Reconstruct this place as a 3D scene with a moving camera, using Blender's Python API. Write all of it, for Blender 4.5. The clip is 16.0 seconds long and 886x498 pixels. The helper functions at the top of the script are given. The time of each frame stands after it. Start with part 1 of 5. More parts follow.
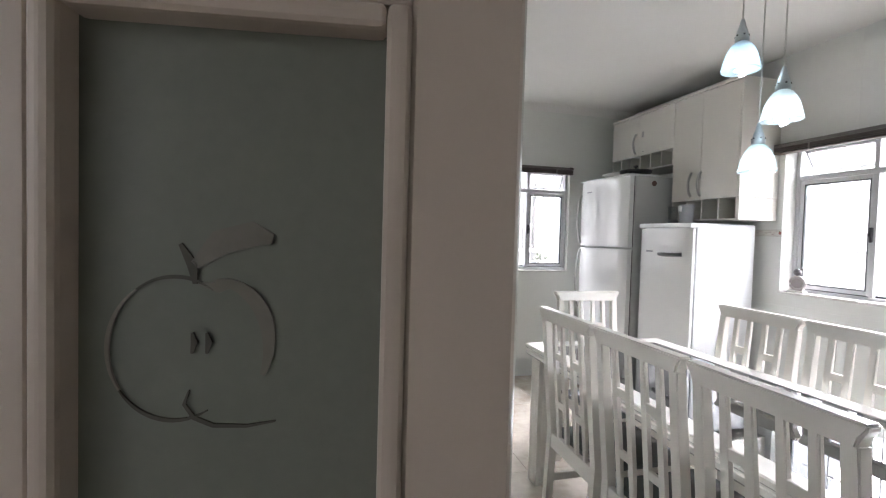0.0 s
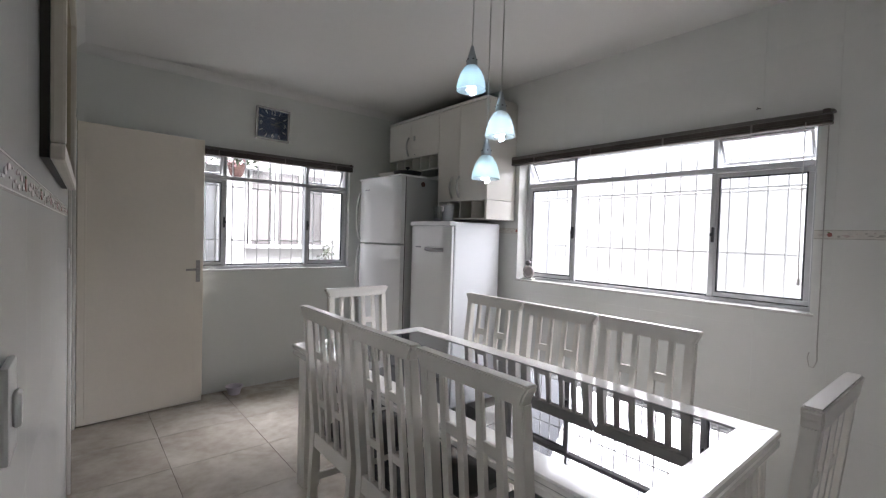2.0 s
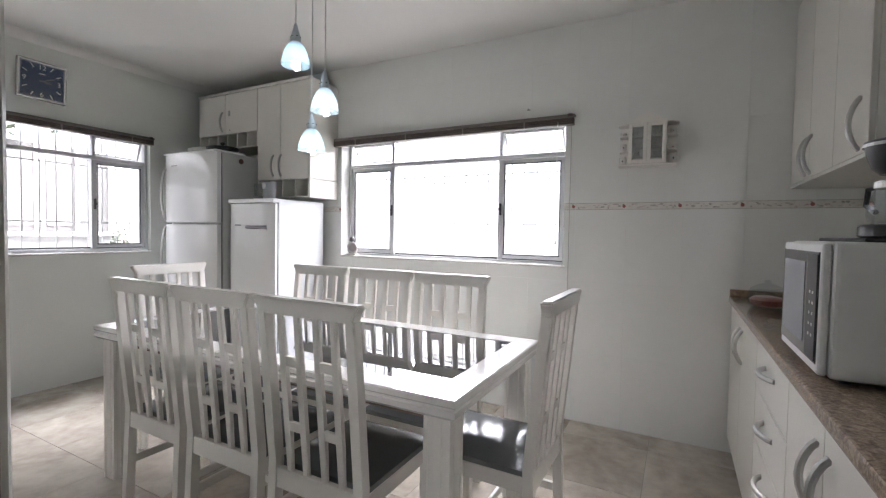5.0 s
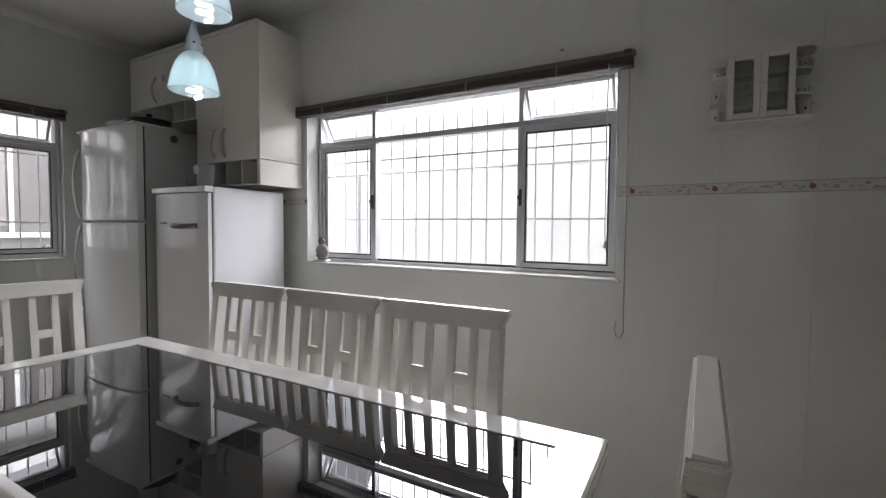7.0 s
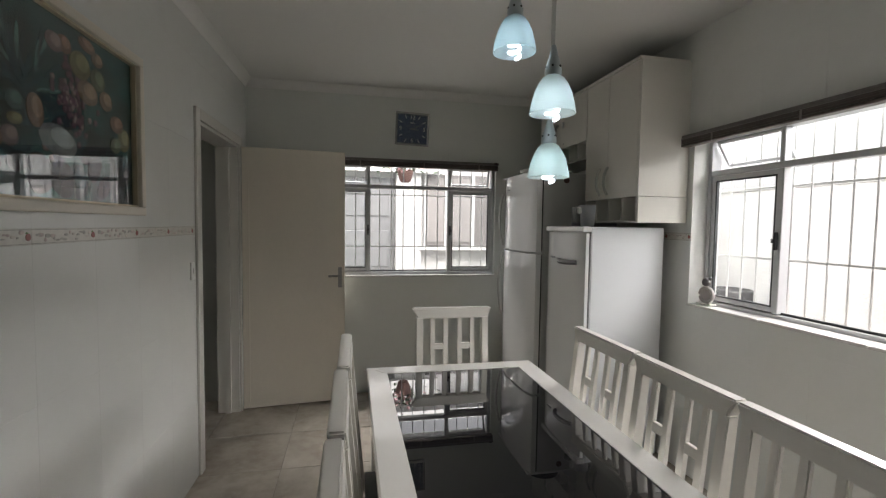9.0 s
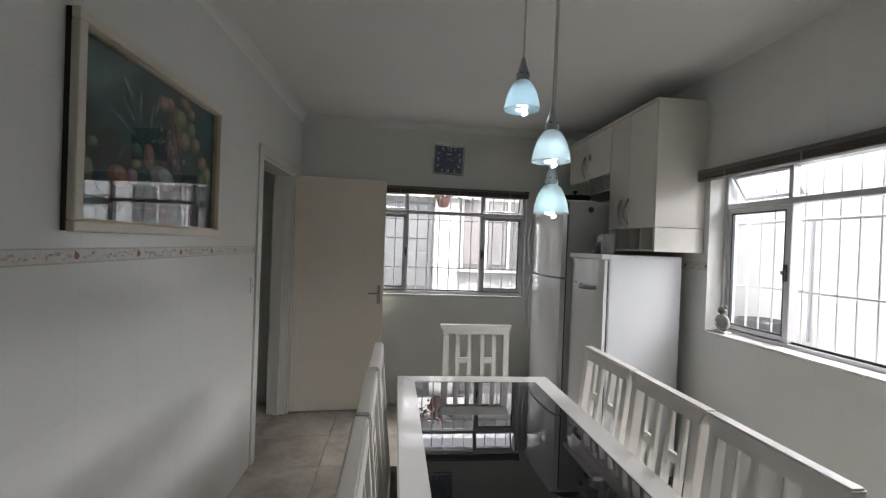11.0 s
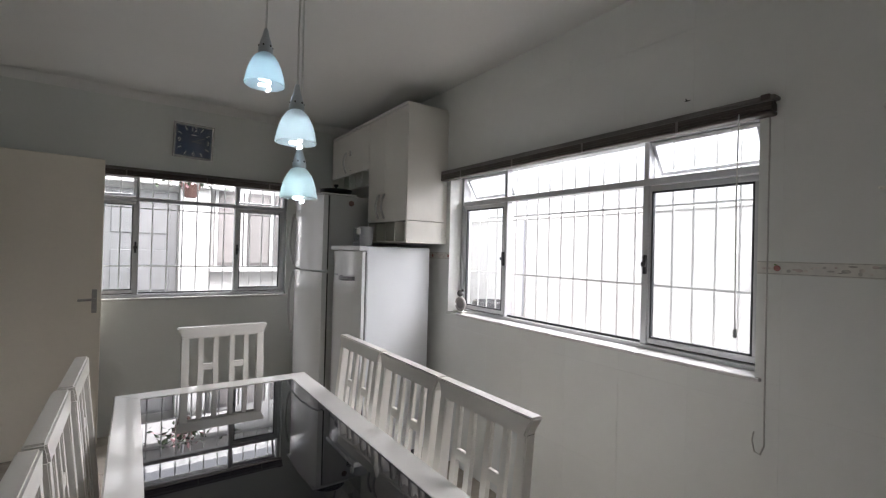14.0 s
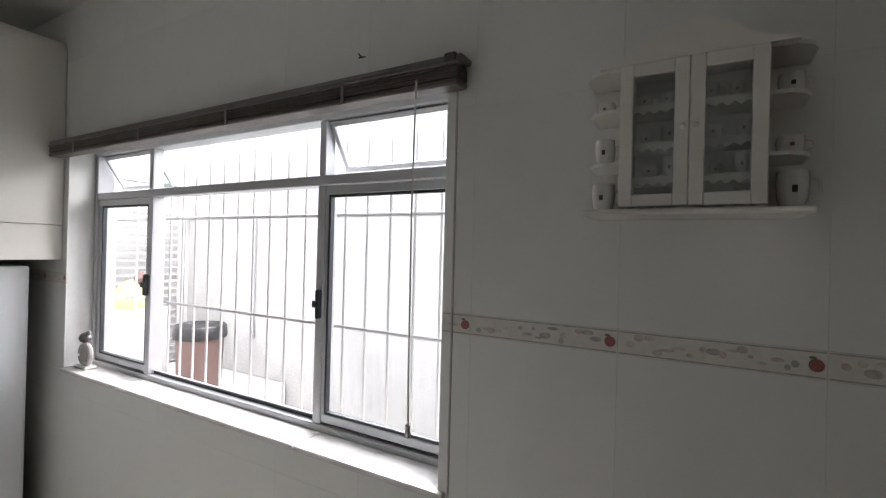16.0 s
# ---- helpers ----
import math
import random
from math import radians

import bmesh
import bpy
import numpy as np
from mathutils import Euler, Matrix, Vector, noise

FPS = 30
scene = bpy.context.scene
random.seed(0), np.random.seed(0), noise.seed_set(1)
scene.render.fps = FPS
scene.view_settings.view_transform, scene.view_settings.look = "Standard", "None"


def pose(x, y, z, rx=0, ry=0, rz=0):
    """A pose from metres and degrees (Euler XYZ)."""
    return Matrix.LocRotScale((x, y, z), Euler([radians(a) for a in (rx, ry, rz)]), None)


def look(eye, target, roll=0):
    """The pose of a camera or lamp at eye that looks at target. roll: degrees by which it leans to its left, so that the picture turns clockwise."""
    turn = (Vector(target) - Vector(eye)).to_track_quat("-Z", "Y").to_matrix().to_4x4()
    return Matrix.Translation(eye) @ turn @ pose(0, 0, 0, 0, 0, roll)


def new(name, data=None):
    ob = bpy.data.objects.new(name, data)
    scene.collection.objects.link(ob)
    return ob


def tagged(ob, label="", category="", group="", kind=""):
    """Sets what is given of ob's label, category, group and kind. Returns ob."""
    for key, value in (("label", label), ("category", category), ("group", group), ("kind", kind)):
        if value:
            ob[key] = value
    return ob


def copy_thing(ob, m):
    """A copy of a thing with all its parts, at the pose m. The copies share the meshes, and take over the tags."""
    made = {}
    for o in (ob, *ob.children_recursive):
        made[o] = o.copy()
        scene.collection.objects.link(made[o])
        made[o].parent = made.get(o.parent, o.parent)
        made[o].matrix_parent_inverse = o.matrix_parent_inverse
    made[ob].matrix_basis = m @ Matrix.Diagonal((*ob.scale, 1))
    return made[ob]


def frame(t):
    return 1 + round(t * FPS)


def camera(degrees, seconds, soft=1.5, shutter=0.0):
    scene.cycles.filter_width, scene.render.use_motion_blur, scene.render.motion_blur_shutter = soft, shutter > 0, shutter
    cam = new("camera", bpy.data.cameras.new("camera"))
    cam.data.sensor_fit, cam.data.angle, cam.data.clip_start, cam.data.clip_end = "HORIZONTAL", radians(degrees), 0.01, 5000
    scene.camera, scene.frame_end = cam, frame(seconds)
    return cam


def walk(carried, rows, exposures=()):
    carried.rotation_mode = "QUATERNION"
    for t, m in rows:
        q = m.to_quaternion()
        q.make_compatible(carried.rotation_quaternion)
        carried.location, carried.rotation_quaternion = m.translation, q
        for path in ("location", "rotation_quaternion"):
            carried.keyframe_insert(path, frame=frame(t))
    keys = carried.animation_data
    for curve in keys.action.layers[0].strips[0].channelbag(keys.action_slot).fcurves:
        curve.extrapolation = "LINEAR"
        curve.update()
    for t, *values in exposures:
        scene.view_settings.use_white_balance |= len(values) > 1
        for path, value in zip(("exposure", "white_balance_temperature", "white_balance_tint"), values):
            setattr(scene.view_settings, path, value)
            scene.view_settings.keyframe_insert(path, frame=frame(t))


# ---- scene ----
cam = camera(89.3, 16.0, soft=1.2)
PATH = [
    (0, (0.566, 0.041, 1.372), (1.064, 1.977, 1.308), 1.6),
    (0.5, (0.618, 0.011, 1.374), (1.235, 1.913, 1.31), 1.7),
    (1, (0.664, -0.006, 1.376), (1.49, 1.814, 1.315), 1.7),
    (1.5, (0.696, -0.019, 1.382), (1.756, 1.676, 1.324), 1.7),
    (2, (0.727, -0.023, 1.384), (2.006, 1.514, 1.327), 1.7),
    (2.5, (0.74, -0.004, 1.396), (2.205, 1.356, 1.337), 1.6),
    (3, (0.716, -0.001, 1.424), (2.308, 1.208, 1.361), 1.5),
    (3.5, (0.667, -0.028, 1.403), (2.332, 1.078, 1.335), 1.2),
    (4, (0.564, -0.108, 1.357), (2.27, 0.934, 1.285), 1.1),
    (4.5, (0.485, -0.176, 1.304), (2.226, 0.806, 1.233), 1.0),
    (5, (0.522, -0.176, 1.257), (2.29, 0.755, 1.185), 1.0),
    (5.2, (0.577, -0.151, 1.243), (2.354, 0.763, 1.166), 0.9),
    (7.3, (1.516, 0.271, 1.287), (3.241, 1.278, 1.192), 0.3),
    (7.5, (1.551, 0.294, 1.31), (3.194, 1.43, 1.215), 0.1),
    (8, (1.612, 0.288, 1.381), (2.847, 1.857, 1.271), -0.0),
    (8.5, (1.614, 0.216, 1.441), (2.345, 2.074, 1.32), 0.5),
    (9, (1.595, 0.112, 1.499), (1.996, 2.068, 1.392), 0.8),
    (9.2, (1.587, 0.068, 1.512), (1.907, 2.04, 1.414), 0.9),
    (11.5, (1.651, -0.187, 1.52), (1.864, 1.801, 1.519), 2.1),
    (12, (1.664, -0.18, 1.504), (2.095, 1.773, 1.516), 2.0),
    (12.5, (1.683, -0.172, 1.497), (2.372, 1.706, 1.514), 1.8),
    (13, (1.698, -0.18, 1.489), (2.589, 1.611, 1.505), 1.7),
    (13.5, (1.714, -0.181, 1.478), (2.755, 1.526, 1.494), 1.5),
    (14, (1.727, -0.173, 1.473), (2.863, 1.473, 1.487), 1.5),
    (14.5, (1.826, -0.153, 1.474), (3.041, 1.436, 1.484), 1.4),
    (15, (2.079, -0.108, 1.501), (3.427, 1.37, 1.507), 1.3),
    (15.5, (2.383, -0.054, 1.547), (3.926, 1.219, 1.554), 1.4),
    (16, (2.671, 0.002, 1.617), (4.415, 0.982, 1.623), 1.5),
]
EXPOSURES = [(0, 3.95, 6270, 18), (0.5, 3.5, 6270, 18), (2, 2.99, 6270, 19), (3.5, 3.05, 6270, 19), (4.5, 3.5, 6270, 19), (5, 3.65, 6270, 19), (7.5, 2.33, 6500, 16), (8.5, 2.3, 6850, 13), (9, 2.44, 6800, 14), (11.5, 2.59, 6450, 16), (12.5, 2.4, 6450, 17), (14, 2.62, 6450, 17), (16, 2.55, 6450, 17)]
walk(cam, [(t, look(eye, target, roll)) for t, eye, target, roll in PATH], EXPOSURES)

# ---- world, sun, exposure ----
world = bpy.data.worlds.new("sky")
scene.world = world
world.use_nodes = True
wn = world.node_tree.nodes
sky = wn.new("ShaderNodeTexSky")
sky.sky_type, sky.sun_disc = "NISHITA", False
sky.sun_elevation, sky.sun_rotation = radians(53), radians(180)
sky.air_density, sky.dust_density, sky.ozone_density = 1.0, 4.0, 1.0
wn["Background"].inputs["Strength"].default_value = 0.078
grey = wn.new("ShaderNodeHueSaturation")
grey.inputs["Saturation"].default_value = 0.15
world.node_tree.links.new(sky.outputs["Color"], grey.inputs["Color"])
world.node_tree.links.new(grey.outputs["Color"], wn["Background"].inputs["Color"])
sun = new("sun", bpy.data.lights.new("sun", "SUN"))
sun.data.energy, sun.data.angle, sun.data.color = 0.25, radians(20), (1.0, 0.96, 0.9)
sun.matrix_world = look((0.4, -9, 12), (0, 0, 0))


def sky_lamp(name, eye, target, w, h, watts):
    """An added area lamp outside an opening that strengthens the sky light from above."""
    d = bpy.data.lights.new(name, "AREA")
    d.shape, d.size, d.size_y, d.energy, d.color = "RECTANGLE", w, h, watts, (0.97, 0.985, 1.0)
    ob = new(name, d)
    ob.matrix_world = look(eye, target)
    return ob


sky_lamp("sky_fill_east", (8.2, 1.48, 4.9), (2.3, 1.48, 1.2), 8.0, 4.0, 370)
sky_lamp("sky_fill_north", (2.13, 5.5, 3.8), (2.13, 3.2, 0.9), 2.6, 1.3, 46)

# ---- materials ----
def material(name, color, rough=0.5, metal=0.0, vary=0.06, scale=6.0, bump=0.02, grain=60.0, coat=0.0, piece=0.0):
    """A surface with colour varied at two scales and fine relief; piece: how far single pieces differ."""
    m = bpy.data.materials.new(name)
    m.use_nodes = True
    n, l = m.node_tree.nodes, m.node_tree.links
    b = n["Principled BSDF"]
    b.inputs["Roughness"].default_value, b.inputs["Metallic"].default_value = rough, metal
    b.inputs["Coat Weight"].default_value = coat
    b.inputs["Coat Roughness"].default_value = 0.08
    geo = n.new("ShaderNodeTexCoord")
    big, small = n.new("ShaderNodeTexNoise"), n.new("ShaderNodeTexNoise")
    big.inputs["Scale"].default_value, big.inputs["Detail"].default_value = scale, 5.0
    small.inputs["Scale"].default_value, small.inputs["Detail"].default_value = grain, 3.0
    for t in (big, small):
        l.new(geo.outputs["Object"], t.inputs["Vector"])
    mixed = n.new("ShaderNodeMix")
    mixed.data_type = "FLOAT"
    mixed.inputs[0].default_value = 0.35
    l.new(big.outputs["Fac"], mixed.inputs[2])
    l.new(small.outputs["Fac"], mixed.inputs[3])
    last = mixed.outputs[0]
    if piece:
        info, add = n.new("ShaderNodeObjectInfo"), n.new("ShaderNodeMath")
        add.operation = "MULTIPLY_ADD"
        l.new(info.outputs["Random"], add.inputs[0])
        add.inputs[1].default_value = piece
        l.new(last, add.inputs[2])
        last = add.outputs[0]
    ramp = n.new("ShaderNodeMapRange")
    ramp.inputs["From Min"].default_value, ramp.inputs["From Max"].default_value = 0.25, 0.75 + piece
    ramp.inputs["To Min"].default_value, ramp.inputs["To Max"].default_value = 1 - vary, 1 + vary
    l.new(last, ramp.inputs["Value"])
    tone = n.new("ShaderNodeMix")
    tone.data_type, tone.blend_type = "RGBA", "MULTIPLY"
    tone.inputs[0].default_value = 1.0
    tone.inputs[6].default_value = (*color, 1)
    l.new(ramp.outputs["Result"], tone.inputs[7])
    l.new(tone.outputs[2], b.inputs["Base Color"])
    if bump:
        bp = n.new("ShaderNodeBump")
        bp.inputs["Strength"].default_value, bp.inputs["Distance"].default_value = bump, 0.02
        l.new(mixed.outputs[0], bp.inputs["Height"])
        l.new(bp.outputs["Normal"], b.inputs["Normal"])
    return m


def glass(name, color=(1, 1, 1), rough=0.0, mirror=0.07):
    """A thin pane: clear, with a mirror-like sheen."""
    m = bpy.data.materials.new(name)
    m.use_nodes = True
    n, l = m.node_tree.nodes, m.node_tree.links
    n.remove(n["Principled BSDF"])
    clear, gloss, mix = n.new("ShaderNodeBsdfTransparent"), n.new("ShaderNodeBsdfGlossy"), n.new("ShaderNodeMixShader")
    clear.inputs["Color"].default_value = (*color, 1)
    gloss.inputs["Roughness"].default_value = rough
    mix.inputs[0].default_value = mirror
    l.new(clear.outputs[0], mix.inputs[1])
    l.new(gloss.outputs[0], mix.inputs[2])
    l.new(mix.outputs[0], n["Material Output"].inputs["Surface"])
    return m


def glowing(name, color, strength):
    m = bpy.data.materials.new(name)
    m.use_nodes = True
    b = m.node_tree.nodes["Principled BSDF"]
    b.inputs["Base Color"].default_value = (*color, 1)
    b.inputs["Emission Color"].default_value = (*color, 1)
    b.inputs["Emission Strength"].default_value = strength
    return m


def frosted(name, color):
    """Milky lamp glass: light passes through, scattered."""
    m = bpy.data.materials.new(name)
    m.use_nodes = True
    n, l = m.node_tree.nodes, m.node_tree.links
    n.remove(n["Principled BSDF"])
    tl, df, gl = n.new("ShaderNodeBsdfTranslucent"), n.new("ShaderNodeBsdfDiffuse"), n.new("ShaderNodeBsdfGlossy")
    tr = n.new("ShaderNodeBsdfTransparent")
    for s in (tl, df):
        s.inputs["Color"].default_value = (*color, 1)
    tr.inputs["Color"].default_value = (*color, 1)
    gl.inputs["Roughness"].default_value = 0.15
    a, b, c = n.new("ShaderNodeMixShader"), n.new("ShaderNodeMixShader"), n.new("ShaderNodeMixShader")
    a.inputs[0].default_value, b.inputs[0].default_value, c.inputs[0].default_value = 0.25, 0.06, 0.18
    l.new(tl.outputs[0], a.inputs[1])
    l.new(df.outputs[0], a.inputs[2])
    l.new(a.outputs[0], c.inputs[1])
    l.new(tr.outputs[0], c.inputs[2])
    l.new(c.outputs[0], b.inputs[1])
    l.new(gl.outputs[0], b.inputs[2])
    l.new(b.outputs[0], n["Material Output"].inputs["Surface"])
    return m


def stone(name, base, light, dark, scale, rough):
    """Speckled or veined stone."""
    m = material(name, base, rough, vary=0.1, scale=scale)
    n, l = m.node_tree.nodes, m.node_tree.links
    b = n["Principled BSDF"]
    geo = n["Texture Coordinate"]
    info = n.new("ShaderNodeObjectInfo")
    shift = n.new("ShaderNodeVectorMath")
    shift.operation = "MULTIPLY_ADD"
    l.new(info.outputs["Random"], shift.inputs[0])
    shift.inputs[1].default_value = (37, 21, 13)
    l.new(geo.outputs["Object"], shift.inputs[2])
    noise_a, noise_b = n.new("ShaderNodeTexNoise"), n.new("ShaderNodeTexNoise")
    noise_a.inputs["Scale"].default_value, noise_a.inputs["Detail"].default_value, noise_a.inputs["Distortion"].default_value = scale, 8, 1.2
    noise_b.inputs["Scale"].default_value, noise_b.inputs["Detail"].default_value = scale * 7, 4
    for t in (noise_a, noise_b):
        l.new(shift.outputs[0], t.inputs["Vector"])
    ramp = n.new("ShaderNodeValToRGB")
    e = ramp.color_ramp.elements
    e[0].position, e[0].color = 0.32, (*dark, 1)
    e[1].position, e[1].color = 0.68, (*light, 1)
    mid = ramp.color_ramp.elements.new(0.5)
    mid.color = (*base, 1)
    mix = n.new("ShaderNodeMix")
    mix.data_type = "FLOAT"
    mix.inputs[0].default_value = 0.3
    l.new(noise_a.outputs["Fac"], mix.inputs[2])
    l.new(noise_b.outputs["Fac"], mix.inputs[3])
    l.new(mix.outputs[0], ramp.inputs[0])
    l.new(ramp.outputs[0], b.inputs["Base Color"])
    return m


M = {}
M["paint"] = material("wall_paint", (0.74, 0.76, 0.72), 0.35, vary=0.03, scale=1.5, bump=0.01, grain=90)
M["ceiling"] = material("ceiling_paint", (0.8, 0.8, 0.77), 0.8, vary=0.04, scale=1.2, bump=0.02, grain=120)
M["tile"] = material("glazed_tile", (0.78, 0.79, 0.76), 0.16, vary=0.025, scale=2.0, bump=0.006, grain=14, piece=0.12)
M["border"] = material("border_tile", (0.72, 0.7, 0.65), 0.25, vary=0.14, scale=22, bump=0.02, grain=90, piece=0.2)
M["grout"] = material("grout", (0.702, 0.711, 0.684), 0.8, vary=0.08, scale=10)
M["floor_grout"] = material("floor_grout", (0.33, 0.3, 0.26), 0.8, vary=0.1, scale=10)
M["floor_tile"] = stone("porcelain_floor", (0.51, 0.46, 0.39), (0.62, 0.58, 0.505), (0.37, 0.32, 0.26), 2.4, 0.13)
M["granite"] = stone("brown_granite", (0.3, 0.225, 0.16), (0.46, 0.37, 0.28), (0.12, 0.085, 0.065), 75, 0.15)
M["door_metal"] = material("worn_chrome", (0.42, 0.4, 0.37), 0.3, 0.85, vary=0.2, scale=30)
M["etch_brown"] = material("brown_etching", (0.185, 0.172, 0.138), 0.4, vary=0.2, scale=30)
M["pot_clay"] = material("weathered_clay", (0.13, 0.07, 0.06), 0.7, vary=0.2, scale=14)
M["steel_dark"] = material("dull_steel", (0.3, 0.3, 0.31), 0.28, 0.9, vary=0.1, scale=20)
M["bird_grey"] = material("dark_glaze", (0.1, 0.095, 0.095), 0.3, vary=0.3, scale=60)
M["plate_grey"] = material("taupe_glaze", (0.3, 0.27, 0.26), 0.3, vary=0.1, scale=30)
M["plate_rim"] = material("worn_grey_glaze", (0.42, 0.39, 0.37), 0.3, vary=0.25, scale=50)
M["white_lacquer"] = material("white_lacquer", (0.79, 0.765, 0.705), 0.28, vary=0.03, scale=5, bump=0.012, grain=70, coat=0.3)
M["table_lacquer"] = material("table_lacquer", (0.78, 0.77, 0.73), 0.12, vary=0.03, scale=4, bump=0.008, grain=40, coat=0.5)
M["laminate"] = material("cabinet_laminate", (0.72, 0.7, 0.64), 0.3, vary=0.025, scale=4, bump=0.006, grain=80)
M["china_back"] = material("cabinet_board", (0.76, 0.76, 0.72), 0.5, vary=0.05)
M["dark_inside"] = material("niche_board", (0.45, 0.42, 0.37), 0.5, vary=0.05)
M["enamel"] = material("white_enamel", (0.76, 0.77, 0.76), 0.1, vary=0.015, scale=3, bump=0.004, grain=60, coat=0.4)
M["enamel_side"] = material("textured_enamel", (0.75, 0.77, 0.78), 0.35, vary=0.02, scale=3, bump=0.03, grain=300)
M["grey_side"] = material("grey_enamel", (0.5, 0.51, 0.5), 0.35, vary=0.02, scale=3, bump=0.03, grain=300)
M["gasket"] = material("rubber_gasket", (0.06, 0.06, 0.06), 0.6, vary=0.1)
M["chrome"] = material("brushed_chrome", (0.52, 0.52, 0.5), 0.38, 1.0, vary=0.05, scale=20)
M["door_paint"] = material("door_enamel", (0.83, 0.775, 0.67), 0.35, vary=0.035, scale=3, bump=0.015, grain=40)
M["trim_paint"] = material("trim_enamel", (0.76, 0.745, 0.69), 0.14, vary=0.03, scale=6, bump=0.012, grain=50)
M["old_door"] = material("hall_door_enamel", (0.5, 0.42, 0.345), 0.4, vary=0.06, scale=5, bump=0.02, grain=60)
M["black_glass"] = material("black_glass", (0.01, 0.01, 0.012), 0.015, vary=0.1, scale=3, bump=0.0, coat=1.0)
M["black_glass"].node_tree.nodes["Principled BSDF"].inputs["Coat IOR"].default_value = 1.62
M["black_glass"].node_tree.nodes["Principled BSDF"].inputs["Coat Roughness"].default_value = 0.008
# This brown holds the shadow that lies under the tabletop.
M["underside"] = material("shadow_brown_board", (0.2, 0.14, 0.1), 0.7, vary=0.15, scale=12, bump=0.05, grain=80)
M["vinyl"] = material("dark_vinyl", (0.16, 0.172, 0.17), 0.16, vary=0.12, scale=9, bump=0.05, grain=160)
M["aluminium"] = material("white_aluminium", (0.55, 0.56, 0.57), 0.3, 0.3, vary=0.04, scale=12)
M["dark_metal"] = material("dark_track", (0.05, 0.055, 0.06), 0.45, 0.3, vary=0.1, scale=20)
M["bar_paint"] = material("bar_enamel", (0.48, 0.48, 0.475), 0.4, vary=0.06, scale=30)
M["blind"] = material("dark_wood_blind", (0.095, 0.075, 0.065), 0.45, vary=0.25, scale=18, bump=0.05, grain=90)
M["tape"] = material("blind_tape", (0.3, 0.27, 0.25), 0.8, vary=0.1)
M["cord"] = material("white_cord", (0.7, 0.7, 0.66), 0.7, vary=0.05)
M["old_cord"] = material("greyed_cord", (0.46, 0.45, 0.42), 0.7, vary=0.1)
M["marble"] = stone("white_marble_sill", (0.74, 0.73, 0.7), (0.8, 0.8, 0.78), (0.58, 0.57, 0.55), 5, 0.18)
M["stucco"] = material("white_stucco", (0.54, 0.54, 0.535), 0.9, vary=0.14, scale=3, bump=0.5, grain=45)
M["outer_grey"] = material("grey_steel_door", (0.17, 0.173, 0.176), 0.5, vary=0.06, scale=4)
M["concrete"] = material("yard_concrete", (0.29, 0.283, 0.27), 0.85, vary=0.15, scale=2, bump=0.2, grain=50)
M["brick"] = material("worn_brick", (0.5, 0.4, 0.34), 0.85, vary=0.2, scale=8, bump=0.3, grain=60, piece=0.5)
M["bin_plastic"] = material("brown_plastic", (0.15, 0.095, 0.085), 0.5, vary=0.1, scale=8)
M["black_bag"] = material("black_bag", (0.02, 0.02, 0.022), 0.35, vary=0.3, scale=14, bump=0.3, grain=30)
M["terracotta"] = material("red_pot", (0.33, 0.14, 0.115), 0.6, vary=0.12, scale=12)
M["leaf"] = material("leaves", (0.05, 0.075, 0.04), 0.5, vary=0.4, scale=20)
M["pale_leaf"] = material("dusty_leaves", (0.11, 0.125, 0.09), 0.6, vary=0.3, scale=20)
M["flower"] = material("pale_flowers", (0.7, 0.42, 0.45), 0.6, vary=0.3, scale=30)
M["curtain"] = material("faded_curtain", (0.2, 0.188, 0.183), 0.7, vary=0.12, scale=9)
# Shaded copy of the curtain; the window's dimness is in its colour.
M["curtain_dark"] = material("shaded_curtain", (0.12, 0.113, 0.11), 0.6, vary=0.15, scale=9)
M["navy"] = material("navy_dial", (0.035, 0.065, 0.14), 0.3, vary=0.12, scale=4)
M["silver"] = material("silver_plastic", (0.62, 0.62, 0.6), 0.25, 0.6, vary=0.04)
M["print_white"] = material("white_print", (0.75, 0.76, 0.74), 0.5, vary=0.05)
M["black_plastic"] = material("black_plastic", (0.02, 0.02, 0.022), 0.3, vary=0.15, scale=10)
M["mid_grey"] = material("grey_plastic", (0.26, 0.27, 0.285), 0.4, vary=0.05)
M["white_plastic"] = material("white_plastic", (0.74, 0.74, 0.71), 0.35, vary=0.03, scale=6)
M["ceramic"] = material("white_ceramic", (0.76, 0.75, 0.71), 0.15, vary=0.04, scale=12)
M["milky"] = frosted("milky_plastic", (0.82, 0.83, 0.85))
M["lilac"] = material("lilac_plastic", (0.6, 0.55, 0.62), 0.4, vary=0.05)
M["blind_rail"] = material("worn_wood_rail", (0.2, 0.185, 0.175), 0.4, vary=0.2, scale=20, bump=0.03, grain=90)
M["red"] = material("apple_red", (0.33, 0.115, 0.1), 0.3, vary=0.2, scale=60)
M["green"] = material("apple_green", (0.15, 0.22, 0.07), 0.4, vary=0.2, scale=60)
M["yellow"] = material("yellow_green_cloth", (0.42, 0.43, 0.2), 0.8, vary=0.15)
M["gold"] = material("pale_gilt", (0.55, 0.47, 0.33), 0.35, 0.2, vary=0.08, scale=14)
M["frame_cream"] = material("cream_frame", (0.7, 0.65, 0.56), 0.3, vary=0.04, scale=12)
M["frame_dark"] = material("dark_wood_gap_shade", (0.03, 0.024, 0.02), 0.5, vary=0.2, scale=20)
M["lamp_cap"] = material("lamp_cap", (0.55, 0.6, 0.62), 0.35, 0.3, vary=0.04)
M["pane"] = glass("window_pane", (0.97, 0.98, 0.98), 0.0, 0.035)
M["picture_glass"] = glass("picture_glass", (0.97, 0.98, 0.98), 0.01, 0.1)
